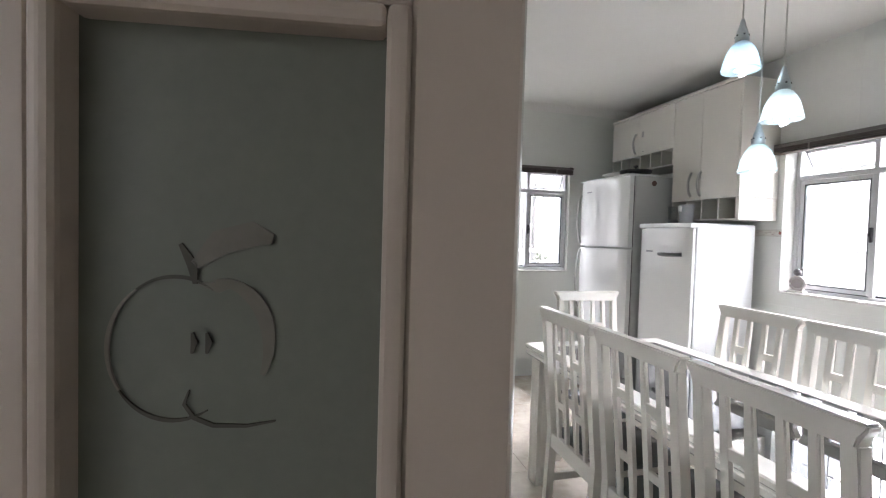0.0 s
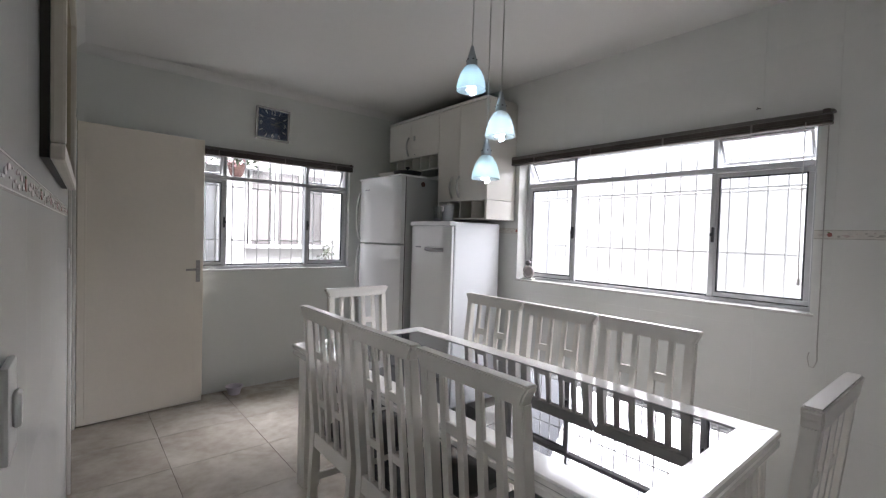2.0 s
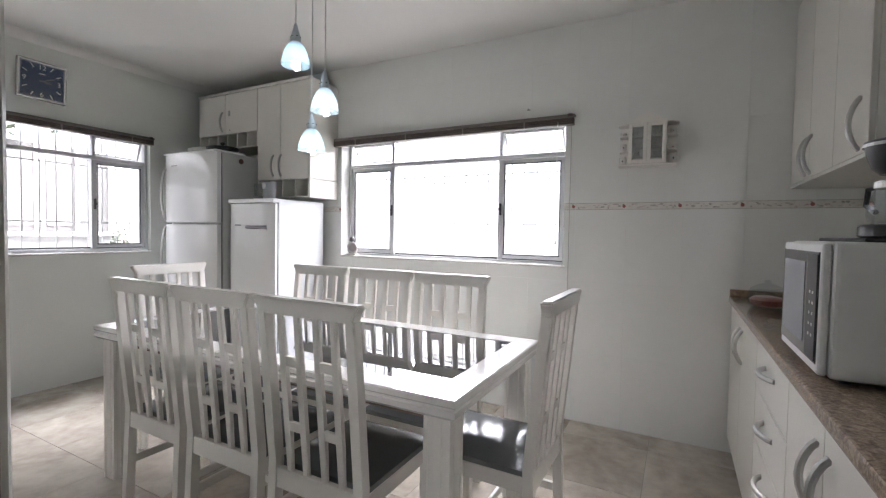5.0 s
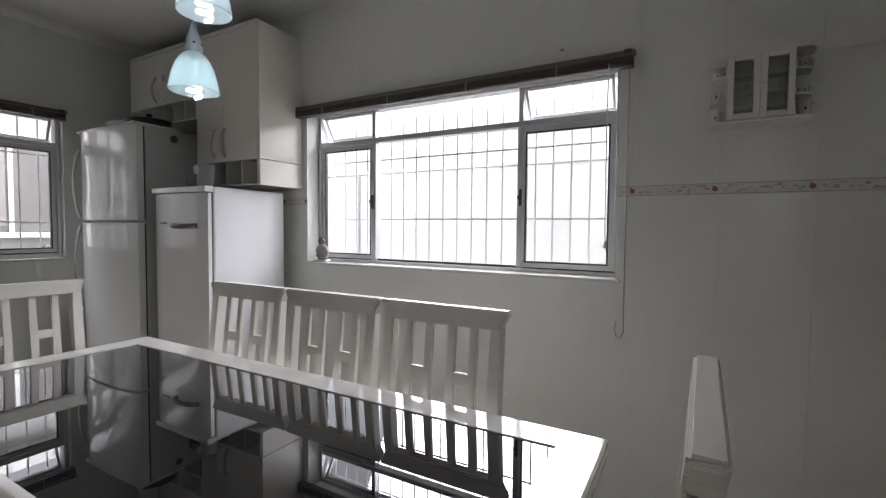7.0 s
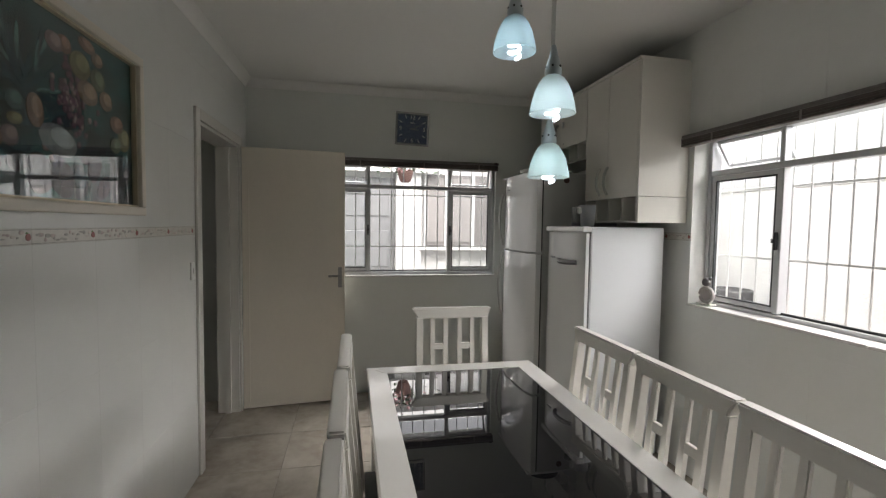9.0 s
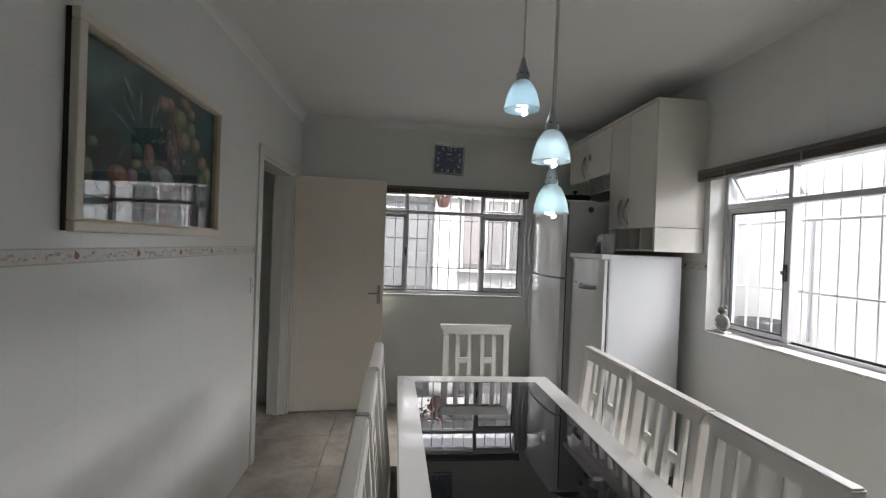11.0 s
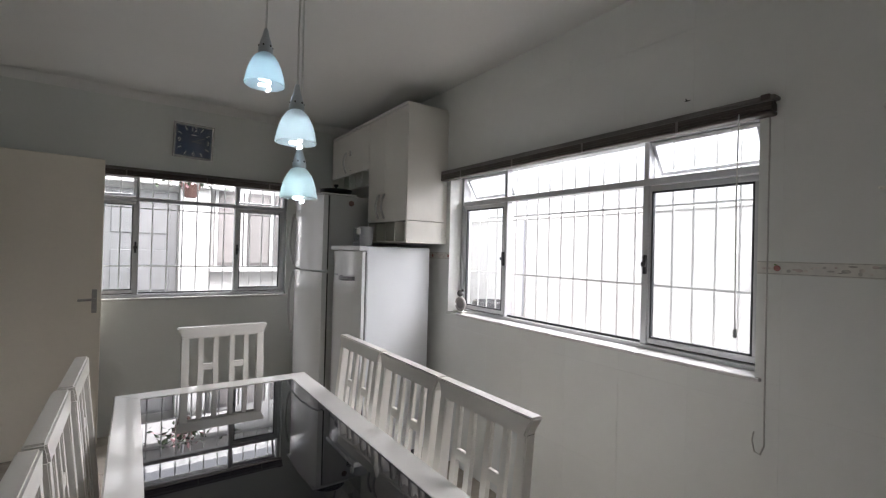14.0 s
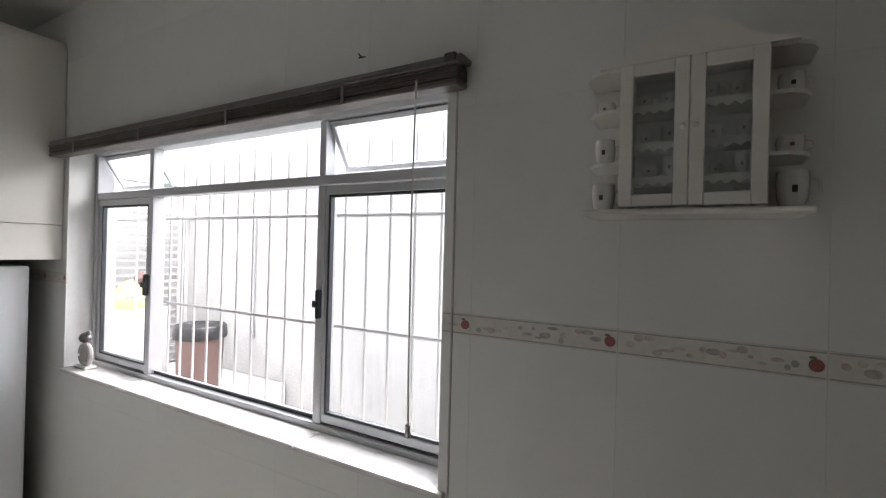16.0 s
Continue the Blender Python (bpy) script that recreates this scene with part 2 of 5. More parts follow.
M["clear"] = glass("clear_glass", (0.93, 0.94, 0.94), 0.02, 0.05)
M["cabinet_pane"] = glass("cabinet_pane", (0.95, 0.96, 0.955), 0.03, 0.2)
M["shade_blue"] = frosted("blue_white_glass", (0.77, 0.87, 0.9))
M["shade_white"] = frosted("white_glass", (0.88, 0.93, 0.93))
M["shade_green"] = frosted("green_white_glass", (0.85, 0.93, 0.92))
M["bulb"] = glowing("bulb_glow", (0.8, 0.93, 1.0), 1.05)
M["etched"] = material("etched_glass", (0.17, 0.18, 0.145), 0.3, vary=0.12, scale=4, bump=0.01, grain=140)
M["etch_line"] = material("clear_etching", (0.1, 0.097, 0.078), 0.15, vary=0.3, scale=40)
M["etch_pale"] = material("frosted_etching", (0.27, 0.245, 0.2), 0.4, vary=0.2, scale=30)


# ---- mesh helpers ----
def box(bm, x0, x1, y0, y1, z0, z1, bevel=0.0, segments=1):
    c = Matrix.Translation(((x0 + x1) / 2, (y0 + y1) / 2, (z0 + z1) / 2)) @ Matrix.Diagonal((abs(x1 - x0), abs(y1 - y0), abs(z1 - z0), 1))
    made = bmesh.ops.create_cube(bm, size=1, matrix=c)["verts"]
    if bevel:
        edges = {e for v in made for e in v.link_edges}
        bmesh.ops.bevel(bm, geom=list(edges), offset=bevel, segments=segments, affect="EDGES", profile=0.6)
    return bm


def boxes(*spans, bevel=0.0, segments=1):
    bm = bmesh.new()
    for s in spans:
        box(bm, *s, bevel=bevel, segments=segments)
    return bm


def rod(bm, a, b, r, sides=10, r2=None):
    a, b = Vector(a), Vector(b)
    m = Matrix.Translation((a + b) / 2) @ (b - a).to_track_quat("Z", "Y").to_matrix().to_4x4()
    bmesh.ops.create_cone(bm, cap_ends=True, segments=sides, radius1=r, radius2=r if r2 is None else r2, depth=(b - a).length, matrix=m)
    return bm


def tube(points, r, sides=8):
    """A round bar along points."""
    bm, rings = bmesh.new(), []
    pts = [Vector(p) for p in points]
    side = None
    for i, p in enumerate(pts):
        way = (pts[min(i + 1, len(pts) - 1)] - pts[max(i - 1, 0)]).normalized()
        if side is None:
            side = way.orthogonal().normalized()
        side = (side - way * side.dot(way)).normalized()
        up = way.cross(side)
        rings.append([bm.verts.new(p + r * (math.cos(a) * side + math.sin(a) * up)) for a in (2 * math.pi * k / sides for k in range(sides))])
    for p, q in zip(rings, rings[1:]):
        for k in range(sides):
            bm.faces.new((p[k], p[(k + 1) % sides], q[(k + 1) % sides], q[k]))
    bm.faces.new(rings[0][::-1])
    bm.faces.new(rings[-1])
    return bm


def lathe(profile, at=(0, 0, 0), sides=24, close=False):
    """A turned shape: profile of (radius, height); close joins the last point to the first."""
    bm, rings = bmesh.new(), []
    for r, z in profile:
        rings.append([bm.verts.new((at[0] + r * math.cos(a), at[1] + r * math.sin(a), at[2] + z)) for a in (2 * math.pi * k / sides for k in range(sides))])
    pairs = list(zip(rings, rings[1:])) + ([(rings[-1], rings[0])] if close else [])
    for p, q in pairs:
        for k in range(sides):
            bm.faces.new((p[k], p[(k + 1) % sides], q[(k + 1) % sides], q[k]))
    if not close:
        for ring, flip in ((rings[0], True), (rings[-1], False)):
            bm.faces.new(ring[::-1] if flip else ring)
    return bm


def prism(outline, axis, lo, hi, bevel=0.0):
    """A flat outline given thickness; axis: the one across the outline."""
    bm = bmesh.new()
    place = {"x": lambda a, b, c: (c, a, b), "y": lambda a, b, c: (a, c, b), "z": lambda a, b, c: (a, b, c)}[axis]
    low, high = [bm.verts.new(place(a, b, lo)) for a, b in outline], [bm.verts.new(place(a, b, hi)) for a, b in outline]
    bm.faces.new(low[::-1])
    bm.faces.new(high)
    for i in range(len(low)):
        j = (i + 1) % len(low)
        bm.faces.new((low[i], low[j], high[j], high[i]))
    bmesh.ops.recalc_face_normals(bm, faces=bm.faces)
    if bevel:
        bmesh.ops.bevel(bm, geom=list(bm.edges), offset=bevel, segments=2, affect="EDGES")
    return bm


def part(name, bm, mat, parent=None, label="", smooth=False):
    """One mesh object, under its thing or part."""
    me = bpy.data.meshes.new(name)
    bmesh.ops.recalc_face_normals(bm, faces=bm.faces)
    bm.to_mesh(me)
    bm.free()
    me.materials.append(M[mat] if isinstance(mat, str) else mat)
    if smooth:
        me.polygons.foreach_set("use_smooth", [True] * len(me.polygons))
        me.set_sharp_from_angle(angle=radians(40))
    ob = new(name, me)
    ob.parent = parent
    if label:
        tagged(ob, label)
    return ob


def thing(name, at, label, category, group="", kind="", turn=0):
    ob = new(name)
    ob.empty_display_size = 0.1
    ob.matrix_world = pose(*at, 0, 0, turn)
    return tagged(ob, label, category, group, kind)


def wall_with(name, axis, at, thick, span, height, holes, mat, label):
    """A wall of thickness thick from the plane at, over span, with openings (a0, a1, z0, z1) through it."""
    bm = bmesh.new()
    cuts = sorted({span[0], span[1], *(v for h in holes for v in h[:2])})
    for a, b in zip(cuts, cuts[1:]):
        inside = [h for h in holes if h[0] <= a + 1e-6 and h[1] >= b - 1e-6]
        z = height[0]
        for _, _, z0, z1 in sorted(inside, key=lambda h: h[2]):
            if z0 > z + 1e-6:
                box(bm, *((at, at + thick, a, b) if axis == "x" else (a, b, at, at + thick)), z, z0)
            z = z1
        if height[1] > z + 1e-6:
            box(bm, *((at, at + thick, a, b) if axis == "x" else (a, b, at, at + thick)), z, height[1])
    bmesh.ops.remove_doubles(bm, verts=bm.verts, dist=1e-5)
    return tagged(part(name, bm, mat), label, "wall", "", "structure")

# ---- the room's shell ----
EAST, NORTH, SOUTH, TOP = 3.6, 4.095, -1.06, 2.665
WIN_E = (0.522, 2.46, 1.035, 2.04)
WIN_N = (1.36, 2.9, 1.045, 2.04)
WEST = pose(0.655, 0.3, 0, 0, 0, -1.35)

wall_east = wall_with("wall_east", "x", EAST + 0.006, 0.19, (SOUTH, NORTH + 0.2), (-0.13, TOP + 0.2), [WIN_E], "grout", "white tiled wall with a wide barred window")
wall_north = wall_with("wall_north", "y", NORTH, 0.2, (0.4, EAST + 0.006), (-0.13, TOP + 0.2), [WIN_N], "paint", "pale grey-green painted wall with a barred window")
wall_west = wall_with("wall_west", "x", -0.006, -0.15, (0.06, 3.8), (0, TOP), [(2.68, 3.55, -0.01, 2.09)], "grout", "white tiled wall with a doorway in it")
wall_west.matrix_world = WEST
wall_west_door = wall_with("wall_west_door", "x", 0.5, 0.15, (SOUTH, 0.36), (0, TOP), [(-0.6, 0.36, -0.01, 2.12)], "paint", "painted wall round the entrance opening")
wall_south = wall_with("wall_south", "y", SOUTH - 0.15, 0.15, (-1.2, EAST + 0.006), (0, TOP), [], "paint", "plain pale wall behind the worktop")
ceiling = tagged(part("ceiling", boxes((0.35, EAST + 0.2, SOUTH - 0.15, NORTH + 0.2, TOP, TOP + 0.16)), "ceiling"), "white painted plaster ceiling", "ceiling", "", "structure")
# The hall opening is made up, unseen, to bring daylight onto the folding door.
wall_with("wall_hall_west", "x", -1.35, 0.15, (SOUTH - 0.15, 4.3), (0, TOP), [(-1.03, -0.36, 0.9, 2.15)], "paint", "plain passage wall with an unseen opening added to let daylight in")
wall_with("wall_hall_north", "y", 4.2, 0.1, (-1.2, 0.5), (0, TOP), [], "paint", "plain end wall of the passage")
tagged(part("hall_ceiling", boxes((-1.35, 0.35, SOUTH - 0.15, 4.3, TOP, TOP + 0.16)), "ceiling"), "plain ceiling of the dim passage", "ceiling", "", "structure")
floor = tagged(part("floor", boxes((-1.35, EAST + 0.006, SOUTH, NORTH, -0.12, -0.005)), "floor_grout"), "glossy beige stone-look floor tiles", "floor", "", "structure")


def cove(name, a, b, into):
    """A small curved plaster moulding along the foot of the ceiling."""
    bm = bmesh.new()
    a, b, into = Vector(a), Vector(b), Vector(into)
    rows = []
    shape = [(0, 0), (0, -0.06), (0.002, -0.06), (0.008, -0.046), (0.018, -0.032), (0.032, -0.018), (0.046, -0.008), (0.06, -0.002), (0.06, 0)]
    for p in (a, b):
        rows.append([bm.verts.new(p + into * u + Vector((0, 0, v))) for u, v in shape])
    for k in range(len(shape)):
        j = (k + 1) % len(shape)
        bm.faces.new((rows[0][k], rows[0][j], rows[1][j], rows[1][k]))
    bm.faces.new(rows[0][::-1])
    bm.faces.new(rows[1])
    return tagged(part(name, bm, "ceiling", smooth=True), "plain plaster cove along the ceiling", "cornice", "", "structure")


cove("trim_north", (0.76, NORTH - 0.001, TOP - 0.001), (EAST, NORTH - 0.001, TOP - 0.001), (0, -1, 0))
cove("trim_west", (0.0, 0.0, TOP - 0.001), (0.0, 3.79, TOP - 0.001), (1, 0, 0)).matrix_world = WEST


def window(name, along, centre, width, z0, z1, mullions, transom, opened, label, turn):
    """An aluminium window in local coordinates: x along the wall, y outwards. mullions: x of the uprights."""
    w = thing(name, centre, label, "window", "", "structure", turn)
    h = width / 2
    fr = bmesh.new()
    for s in ((-h, h, 0, 0.07, z0, z0 + 0.03), (-h, h, 0, 0.07, z1 - 0.025, z1), (-h, -h + 0.025, 0, 0.07, z0 + 0.03, z1 - 0.025), (h - 0.025, h, 0, 0.07, z0 + 0.03, z1 - 0.025)):
        box(fr, *s, bevel=0.003)
    part("window_frame", fr, "aluminium", w)
    part("transom", boxes((-h + 0.025, h - 0.025, 0.002, 0.055, transom - 0.016, transom + 0.016), bevel=0.003), "aluminium", w)
    for m in mullions:
        part("mullion", boxes((m - 0.016, m + 0.016, 0.004, 0.06, z0 + 0.03, transom - 0.016), bevel=0.003), "aluminium", w)
        part("mullion", boxes((m - 0.013, m + 0.013, 0.004, 0.05, transom + 0.016, z1 - 0.025), bevel=0.003), "aluminium", w)
    part("track", boxes((-h + 0.025, h - 0.025, 0.028, 0.034, z0 + 0.03, z0 + 0.042)), "dark_metal", w)
    xs = [-h + 0.025, *mullions, h - 0.025]
    for k in range(3):
        a, b = xs[k], xs[k + 1]
        lo, hi = z0 + 0.036, transom - 0.018
        if k != 1:
            sash = bmesh.new()
            e = 0.026
            for s in ((a, b, 0.01, 0.03, lo, lo + e), (a, b, 0.01, 0.03, hi - e, hi), (a, a + e, 0.01, 0.03, lo + e, hi - e), (b - e, b, 0.01, 0.03, lo + e, hi - e)):
                box(sash, *s, bevel=0.002)
            sash_ob = part("sash", sash, "aluminium", w)
            seal = boxes((a + e, a + e + 0.008, 0.012, 0.028, lo + e, hi - e), (b - e - 0.008, b - e, 0.012, 0.028, lo + e, hi - e), (a + e, b - e, 0.012, 0.028, lo + e, lo + e + 0.008), (a + e, b - e, 0.012, 0.028, hi - e - 0.008, hi - e))
            part("gasket", seal, "dark_metal", sash_ob)
            pane_ob = part("pane", boxes((a + e + 0.004, b - e - 0.004, 0.018, 0.022, lo + e + 0.004, hi - e - 0.004)), "pane", sash_ob)
            pane_ob.visible_shadow = False
            near = b - 0.006 if k == 0 else a + 0.006
            latch = boxes((near - 0.007, near + 0.007, -0.014, 0.012, (lo + hi) / 2 - 0.045, (lo + hi) / 2 + 0.045), bevel=0.004)
            box(latch, near - 0.012, near + 0.012, -0.022, -0.012, (lo + hi) / 2 - 0.01, (lo + hi) / 2 + 0.012, bevel=0.003)
            part("latch", latch, "black_plastic", sash_ob, "black sliding latch")
        lo, hi = transom + 0.018, z1 - 0.027
        if k != 1:
            m = Matrix.Translation((0, 0.02, hi)) @ Matrix.Rotation(radians(opened), 4, "X") @ Matrix.Translation((0, -0.02, -hi))
            vent = bmesh.new()
            e = 0.016
            for s in ((a + 0.014, b - 0.014, 0.012, 0.028, lo, lo + e), (a + 0.014, b - 0.014, 0.012, 0.028, hi - e, hi), (a + 0.014, a + 0.014 + e, 0.012, 0.028, lo + e, hi - e), (b - 0.014 - e, b - 0.014, 0.012, 0.028, lo + e, hi - e)):
                box(vent, *s, bevel=0.002)
            bmesh.ops.transform(vent, matrix=m, verts=vent.verts)
            vent_ob = part("vent_sash", vent, "aluminium", w, "top sash tilted open")
            pane_bm = boxes((a + 0.03, b - 0.03, 0.018, 0.022, lo + e, hi - e))
            bmesh.ops.transform(pane_bm, matrix=m, verts=pane_bm.verts)
            pane_ob = part("pane", pane_bm, "pane", vent_ob)
            pane_ob.visible_shadow = False
        else:
            pane_ob = part("pane", boxes((a + 0.012, b - 0.012, 0.02, 0.024, lo - 0.004, hi + 0.004)), "pane", w)
            pane_ob.visible_shadow = False
    return w


def grille(name, centre, width, z0, z1, first, step, count, levels, label, turn, stay=0.0):
    """Upright safety bars with cross bars, in local coordinates as the window."""
    g = thing(name, centre, label, "window bars", turn=turn)
    h = width / 2
    for k in range(count):
        x = first + step * k
        part("bar", rod(bmesh.new(), (x, 0, z0), (x, 0, z1), 0.0056, 8), "bar_paint", g)
    for z in levels:
        part("cross_bar", boxes((-h, h, -0.0115, -0.0072, z - 0.0055, z + 0.0055), bevel=0.001), "bar_paint", g)
        if stay:
            for x in (-h, h):
                part("stay", boxes((x - 0.006, x + 0.006, -stay, -0.0073, z - 0.005, z + 0.005), bevel=0.001), "bar_paint", g)
    return g


window("window_1", "y", (EAST + 0.1, 1.491, 0), 1.934, WIN_E[2] + 0.002, WIN_E[3] - 0.002, (-0.5, 0.468), 1.825, 32, "wide white aluminium sliding window with tilted top vents", -90)
grille("window_bars", (3.91, 1.491, 0), 2.06, 0.992, 2.12, -1.009, 0.0998, 21, (1.333, 1.733, 2.1), "white-painted upright steel safety bars standing on the brick ledge", -90, 0.114)
window("window_2", "x", (2.13, NORTH + 0.04, 0), 1.536, WIN_N[2] + 0.002, WIN_N[3] - 0.002, (-0.385, 0.345), 1.83, 22, "white aluminium sliding window with tilted top vents", 0)
grille("window_bars", (2.13, 4.32, 0), 1.58, 0.99, 2.1, -0.715, 0.1095, 14, (1.293, 1.772), "white-painted upright steel safety bars", 0, 0.026)
sill = thing("sill_east", (EAST, 1.48, WIN_E[2]), "white marble sill under the wide window", "window sill", "", "structure")
for k in range(4):
    a = -0.98 + 0.49 * k
    part("slab", boxes((-0.018, 0.098, a + 0.0015, a + 0.4885, 0.0, 0.014), bevel=0.003), "marble", sill)
sill = thing("sill_north", (2.13, NORTH, WIN_N[2]), "narrow white sill under the window", "window sill", "", "structure")
part("slab", boxes((-0.78, 0.78, -0.018, 0.038, -0.012, 0.004), bevel=0.003), "marble", sill)


def blind(name, at, width, turn, label, tapes):
    """A slatted wooden blind drawn right up; local x along the wall, y into the wall."""
    b = thing(name, at, label, "blind", turn=turn)
    h = width / 2
    part("head_rail", boxes((-h, h, -0.022, 0.03, 0.041, 0.056), bevel=0.004), "blind_rail", b)
    part("valance_lip", boxes((-h + 0.006, h - 0.006, -0.028, -0.008, 0.033, 0.039), bevel=0.002), "blind_rail", b)
    part("gathered_core", boxes((-h + 0.012, h - 0.012, 0.0, 0.02, 0.022, 0.043)), "blind", b)
    for k in range(5):
        z = 0.005 + 0.0054 * k
        part("slat", boxes((-h + 0.01, h - 0.01, -0.024 + 0.002 * (k % 2), 0.026, z, z + 0.0048), bevel=0.001), "blind", b)
    part("bottom_rail", boxes((-h + 0.008, h - 0.008, -0.024, 0.026, -0.012, 0.003), bevel=0.004), "blind", b)
    for t in tapes:
        part("tape", boxes((t - 0.005, t + 0.005, -0.0275, -0.025, -0.016, 0.032)), "tape", b)
    for x in (-h + 0.03, h - 0.03):
        part("bracket", boxes((x - 0.015, x + 0.015, -0.026, 0.034, 0.038, 0.06), bevel=0.003), "blind", b)
    return b


blind("blind", (EAST - 0.036, 1.516, 1.998), 2.12, -90, "dark wooden blind gathered up over the wide window", (-0.75, -0.25, 0.25, 0.72))
blind("blind", (2.12, NORTH - 0.036, 2.008), 1.58, 0, "dark wooden blind gathered up over the smaller window", (-0.45, 0.1, 0.6))
cord = thing("pull_cord", (EAST - 0.05, 0.5, 0), "thin white pull cord hanging below the blind", "cord")
part("line", tube([(-0.03, 0.06, 2.0), (-0.032, 0.062, 1.7), (-0.03, 0.06, 1.3), (-0.03, 0.058, 1.225)], 0.0022, 6), "cord", cord)
part("tassel", lathe([(0.002, 0.0), (0.006, -0.004), (0.007, -0.03), (0.003, -0.034)], (-0.03, 0.058, 1.225), 10), "white_plastic", cord)
part("loop", tube([(0.02, -0.02, 1.98), (0.022, -0.02, 1.4), (0.022, -0.02, 0.9), (0.02, -0.022, 0.82), (0.02, -0.01, 0.785), (0.02, 0.008, 0.79), (0.02, 0.016, 0.83), (0.02, 0.01, 0.86)], 0.0027, 6), "old_cord", cord)

# ---- doorways ----
casing = thing("door_frame_1", (0, 0, 0), "cream-painted frame round the open doorway", "door frame", "", "structure")
casing.matrix_world = WEST
for y in (2.62, 3.545):
    part("casing", boxes((0.0, 0.018, y, y + 0.065, 0, 2.155), bevel=0.004), "trim_paint", casing)
part("casing", boxes((0.0, 0.018, 2.685, 3.545, 2.09, 2.155), bevel=0.004), "trim_paint", casing)
part("jamb", boxes((-0.16, 0.0, 2.68, 2.7, 0, 2.09), bevel=0.002), "trim_paint", casing)
part("jamb", boxes((-0.16, 0.0, 3.53, 3.55, 0, 2.09), bevel=0.002), "trim_paint", casing)
part("head", boxes((-0.16, 0.0, 2.7, 3.53, 2.07, 2.09), bevel=0.002), "trim_paint", casing)
part("stop", boxes((-0.1, -0.06, 3.515, 3.53, 0, 2.07)), "trim_paint", casing)
part("stop", boxes((-0.1, -0.06, 2.7, 2.715, 0, 2.07)), "trim_paint", casing)

door = thing("door_1", (0.755, 3.875, 0.008), "open cream-painted flush door swung back to the wall", "door", "", "structure", 5.3)
leaf = part("leaf", boxes((0.004, 0.79, -0.018, 0.018, 0.005, 2.075), bevel=0.003), "door_paint", door)
part("lock_stile", boxes((0.72, 0.785, -0.0195, -0.0175, 0.03, 2.06)), "door_paint", door)
part("edge_bead", boxes((0.045, 0.055, -0.021, -0.0175, 0.05, 1.85), bevel=0.001), "door_paint", door)
handle = part("handle", boxes((0.735, 0.765, -0.023, -0.0175, 0.96, 1.13), bevel=0.002), "door_metal", door, "worn chrome lever handle on a long plate")
part("lever", tube([(0.75, -0.02, 1.06), (0.75, -0.06, 1.06), (0.72, -0.064, 1.06), (0.655, -0.06, 1.058)], 0.009, 8), "door_metal", handle)
for z in (0.28, 1.02, 1.85):
    part("hinge", rod(bmesh.new(), (-0.002, -0.022, z - 0.045), (-0.002, -0.022, z + 0.045), 0.006), "chrome", door)

entry = thing("door_frame_2", (0, 0, 0), "cream-painted frame of the entrance opening", "door frame", "", "structure")
part("jamb", boxes((0.49, 0.648, 0.33, 0.36, 0, 2.12), bevel=0.003), "trim_paint", entry)
part("jamb", boxes((0.49, 0.648, -0.6, -0.562, 0, 2.12), bevel=0.003), "trim_paint", entry)
part("head", boxes((0.49, 0.648, -0.562, 0.33, 2.08, 2.12), bevel=0.003), "trim_paint", entry)
part("stop", boxes((0.62, 0.64, 0.316, 0.33, 0, 2.08), bevel=0.003), "trim_paint", entry)
for y0, y1, d in ((0.262, 0.305, 0.012), (0.305, 0.35, 0.008), (0.35, 0.392, 0.014)):
    part("casing", boxes((0.65, 0.654 + d, y0, y1 - 0.002, 0, 2.15), bevel=0.003), "trim_paint", entry)
part("casing", boxes((0.65, 0.662, -0.64, -0.575, 0, 2.15), bevel=0.004), "trim_paint", entry)
part("casing", boxes((0.65, 0.662, -0.575, 0.262, 2.09, 2.15), bevel=0.004), "trim_paint", entry)

# Folding door: the panels stand open, side by side at the jamb
fold = thing("folding_door", (0.6465, 0.222, 0.003), "folded door with etched glass panes, taupe painted", "door", "", "structure", -8)


def fold_panel(y0, panes):
    """One panel of the folding door: stiles, rails, beads and panes; x runs back from the free edge."""
    w, d, t = 0.235, 0.03, 2.06
    bm = bmesh.new()
    box(bm, -0.0485, 0, y0, y0 + d, 0, t, bevel=0.002)
    box(bm, -w, -w + 0.04, y0, y0 + d, 0, t, bevel=0.002)
    edges = [0.0] + [v for p in panes for v in p] + [t]
    for lo, hi in zip(edges[::2], edges[1::2]):
        box(bm, -w + 0.04, -0.0485, y0, y0 + d, lo, hi, bevel=0.001)
    panel = part("panel", bm, "old_door", fold)
    for lo, hi in panes:
        a, b, e = -w + 0.04, -0.0485, 0.0105
        bead = bmesh.new()
        for s in ((a, a + e, lo, hi), (b - e, b, lo, hi), (a + e, b - e, lo, lo + e), (a + e, b - e, hi - e, hi)):
            box(bead, s[0], s[1], y0 - 0.003, y0 + d + 0.003, s[2], s[3], bevel=0.0045, segments=3)
        part("bead", bead, "old_door", panel)
        part("pane", boxes((a + e - 0.002, b - e + 0.002, y0 + 0.012, y0 + 0.018, lo + e - 0.002, hi - e + 0.002)), "etched", panel, "greenish frosted glass pane")
    return panel


front = fold_panel(0.0, ((0.12, 0.62), (0.68, 1.16), (1.19, 1.464)))
fold_panel(0.033, ((0.12, 0.62), (0.68, 1.16), (1.19, 1.464)))
part("hinge", rod(bmesh.new(), (-0.237, 0.031, 0.3), (-0.237, 0.031, 0.38), 0.005), "chrome", fold)

# ---- dining table and chairs ----
table = thing("dining_table", (2.11, 1.38, 0), "white lacquered dining table with a black glass top", "table")
TW, TL = 0.44, 1.0


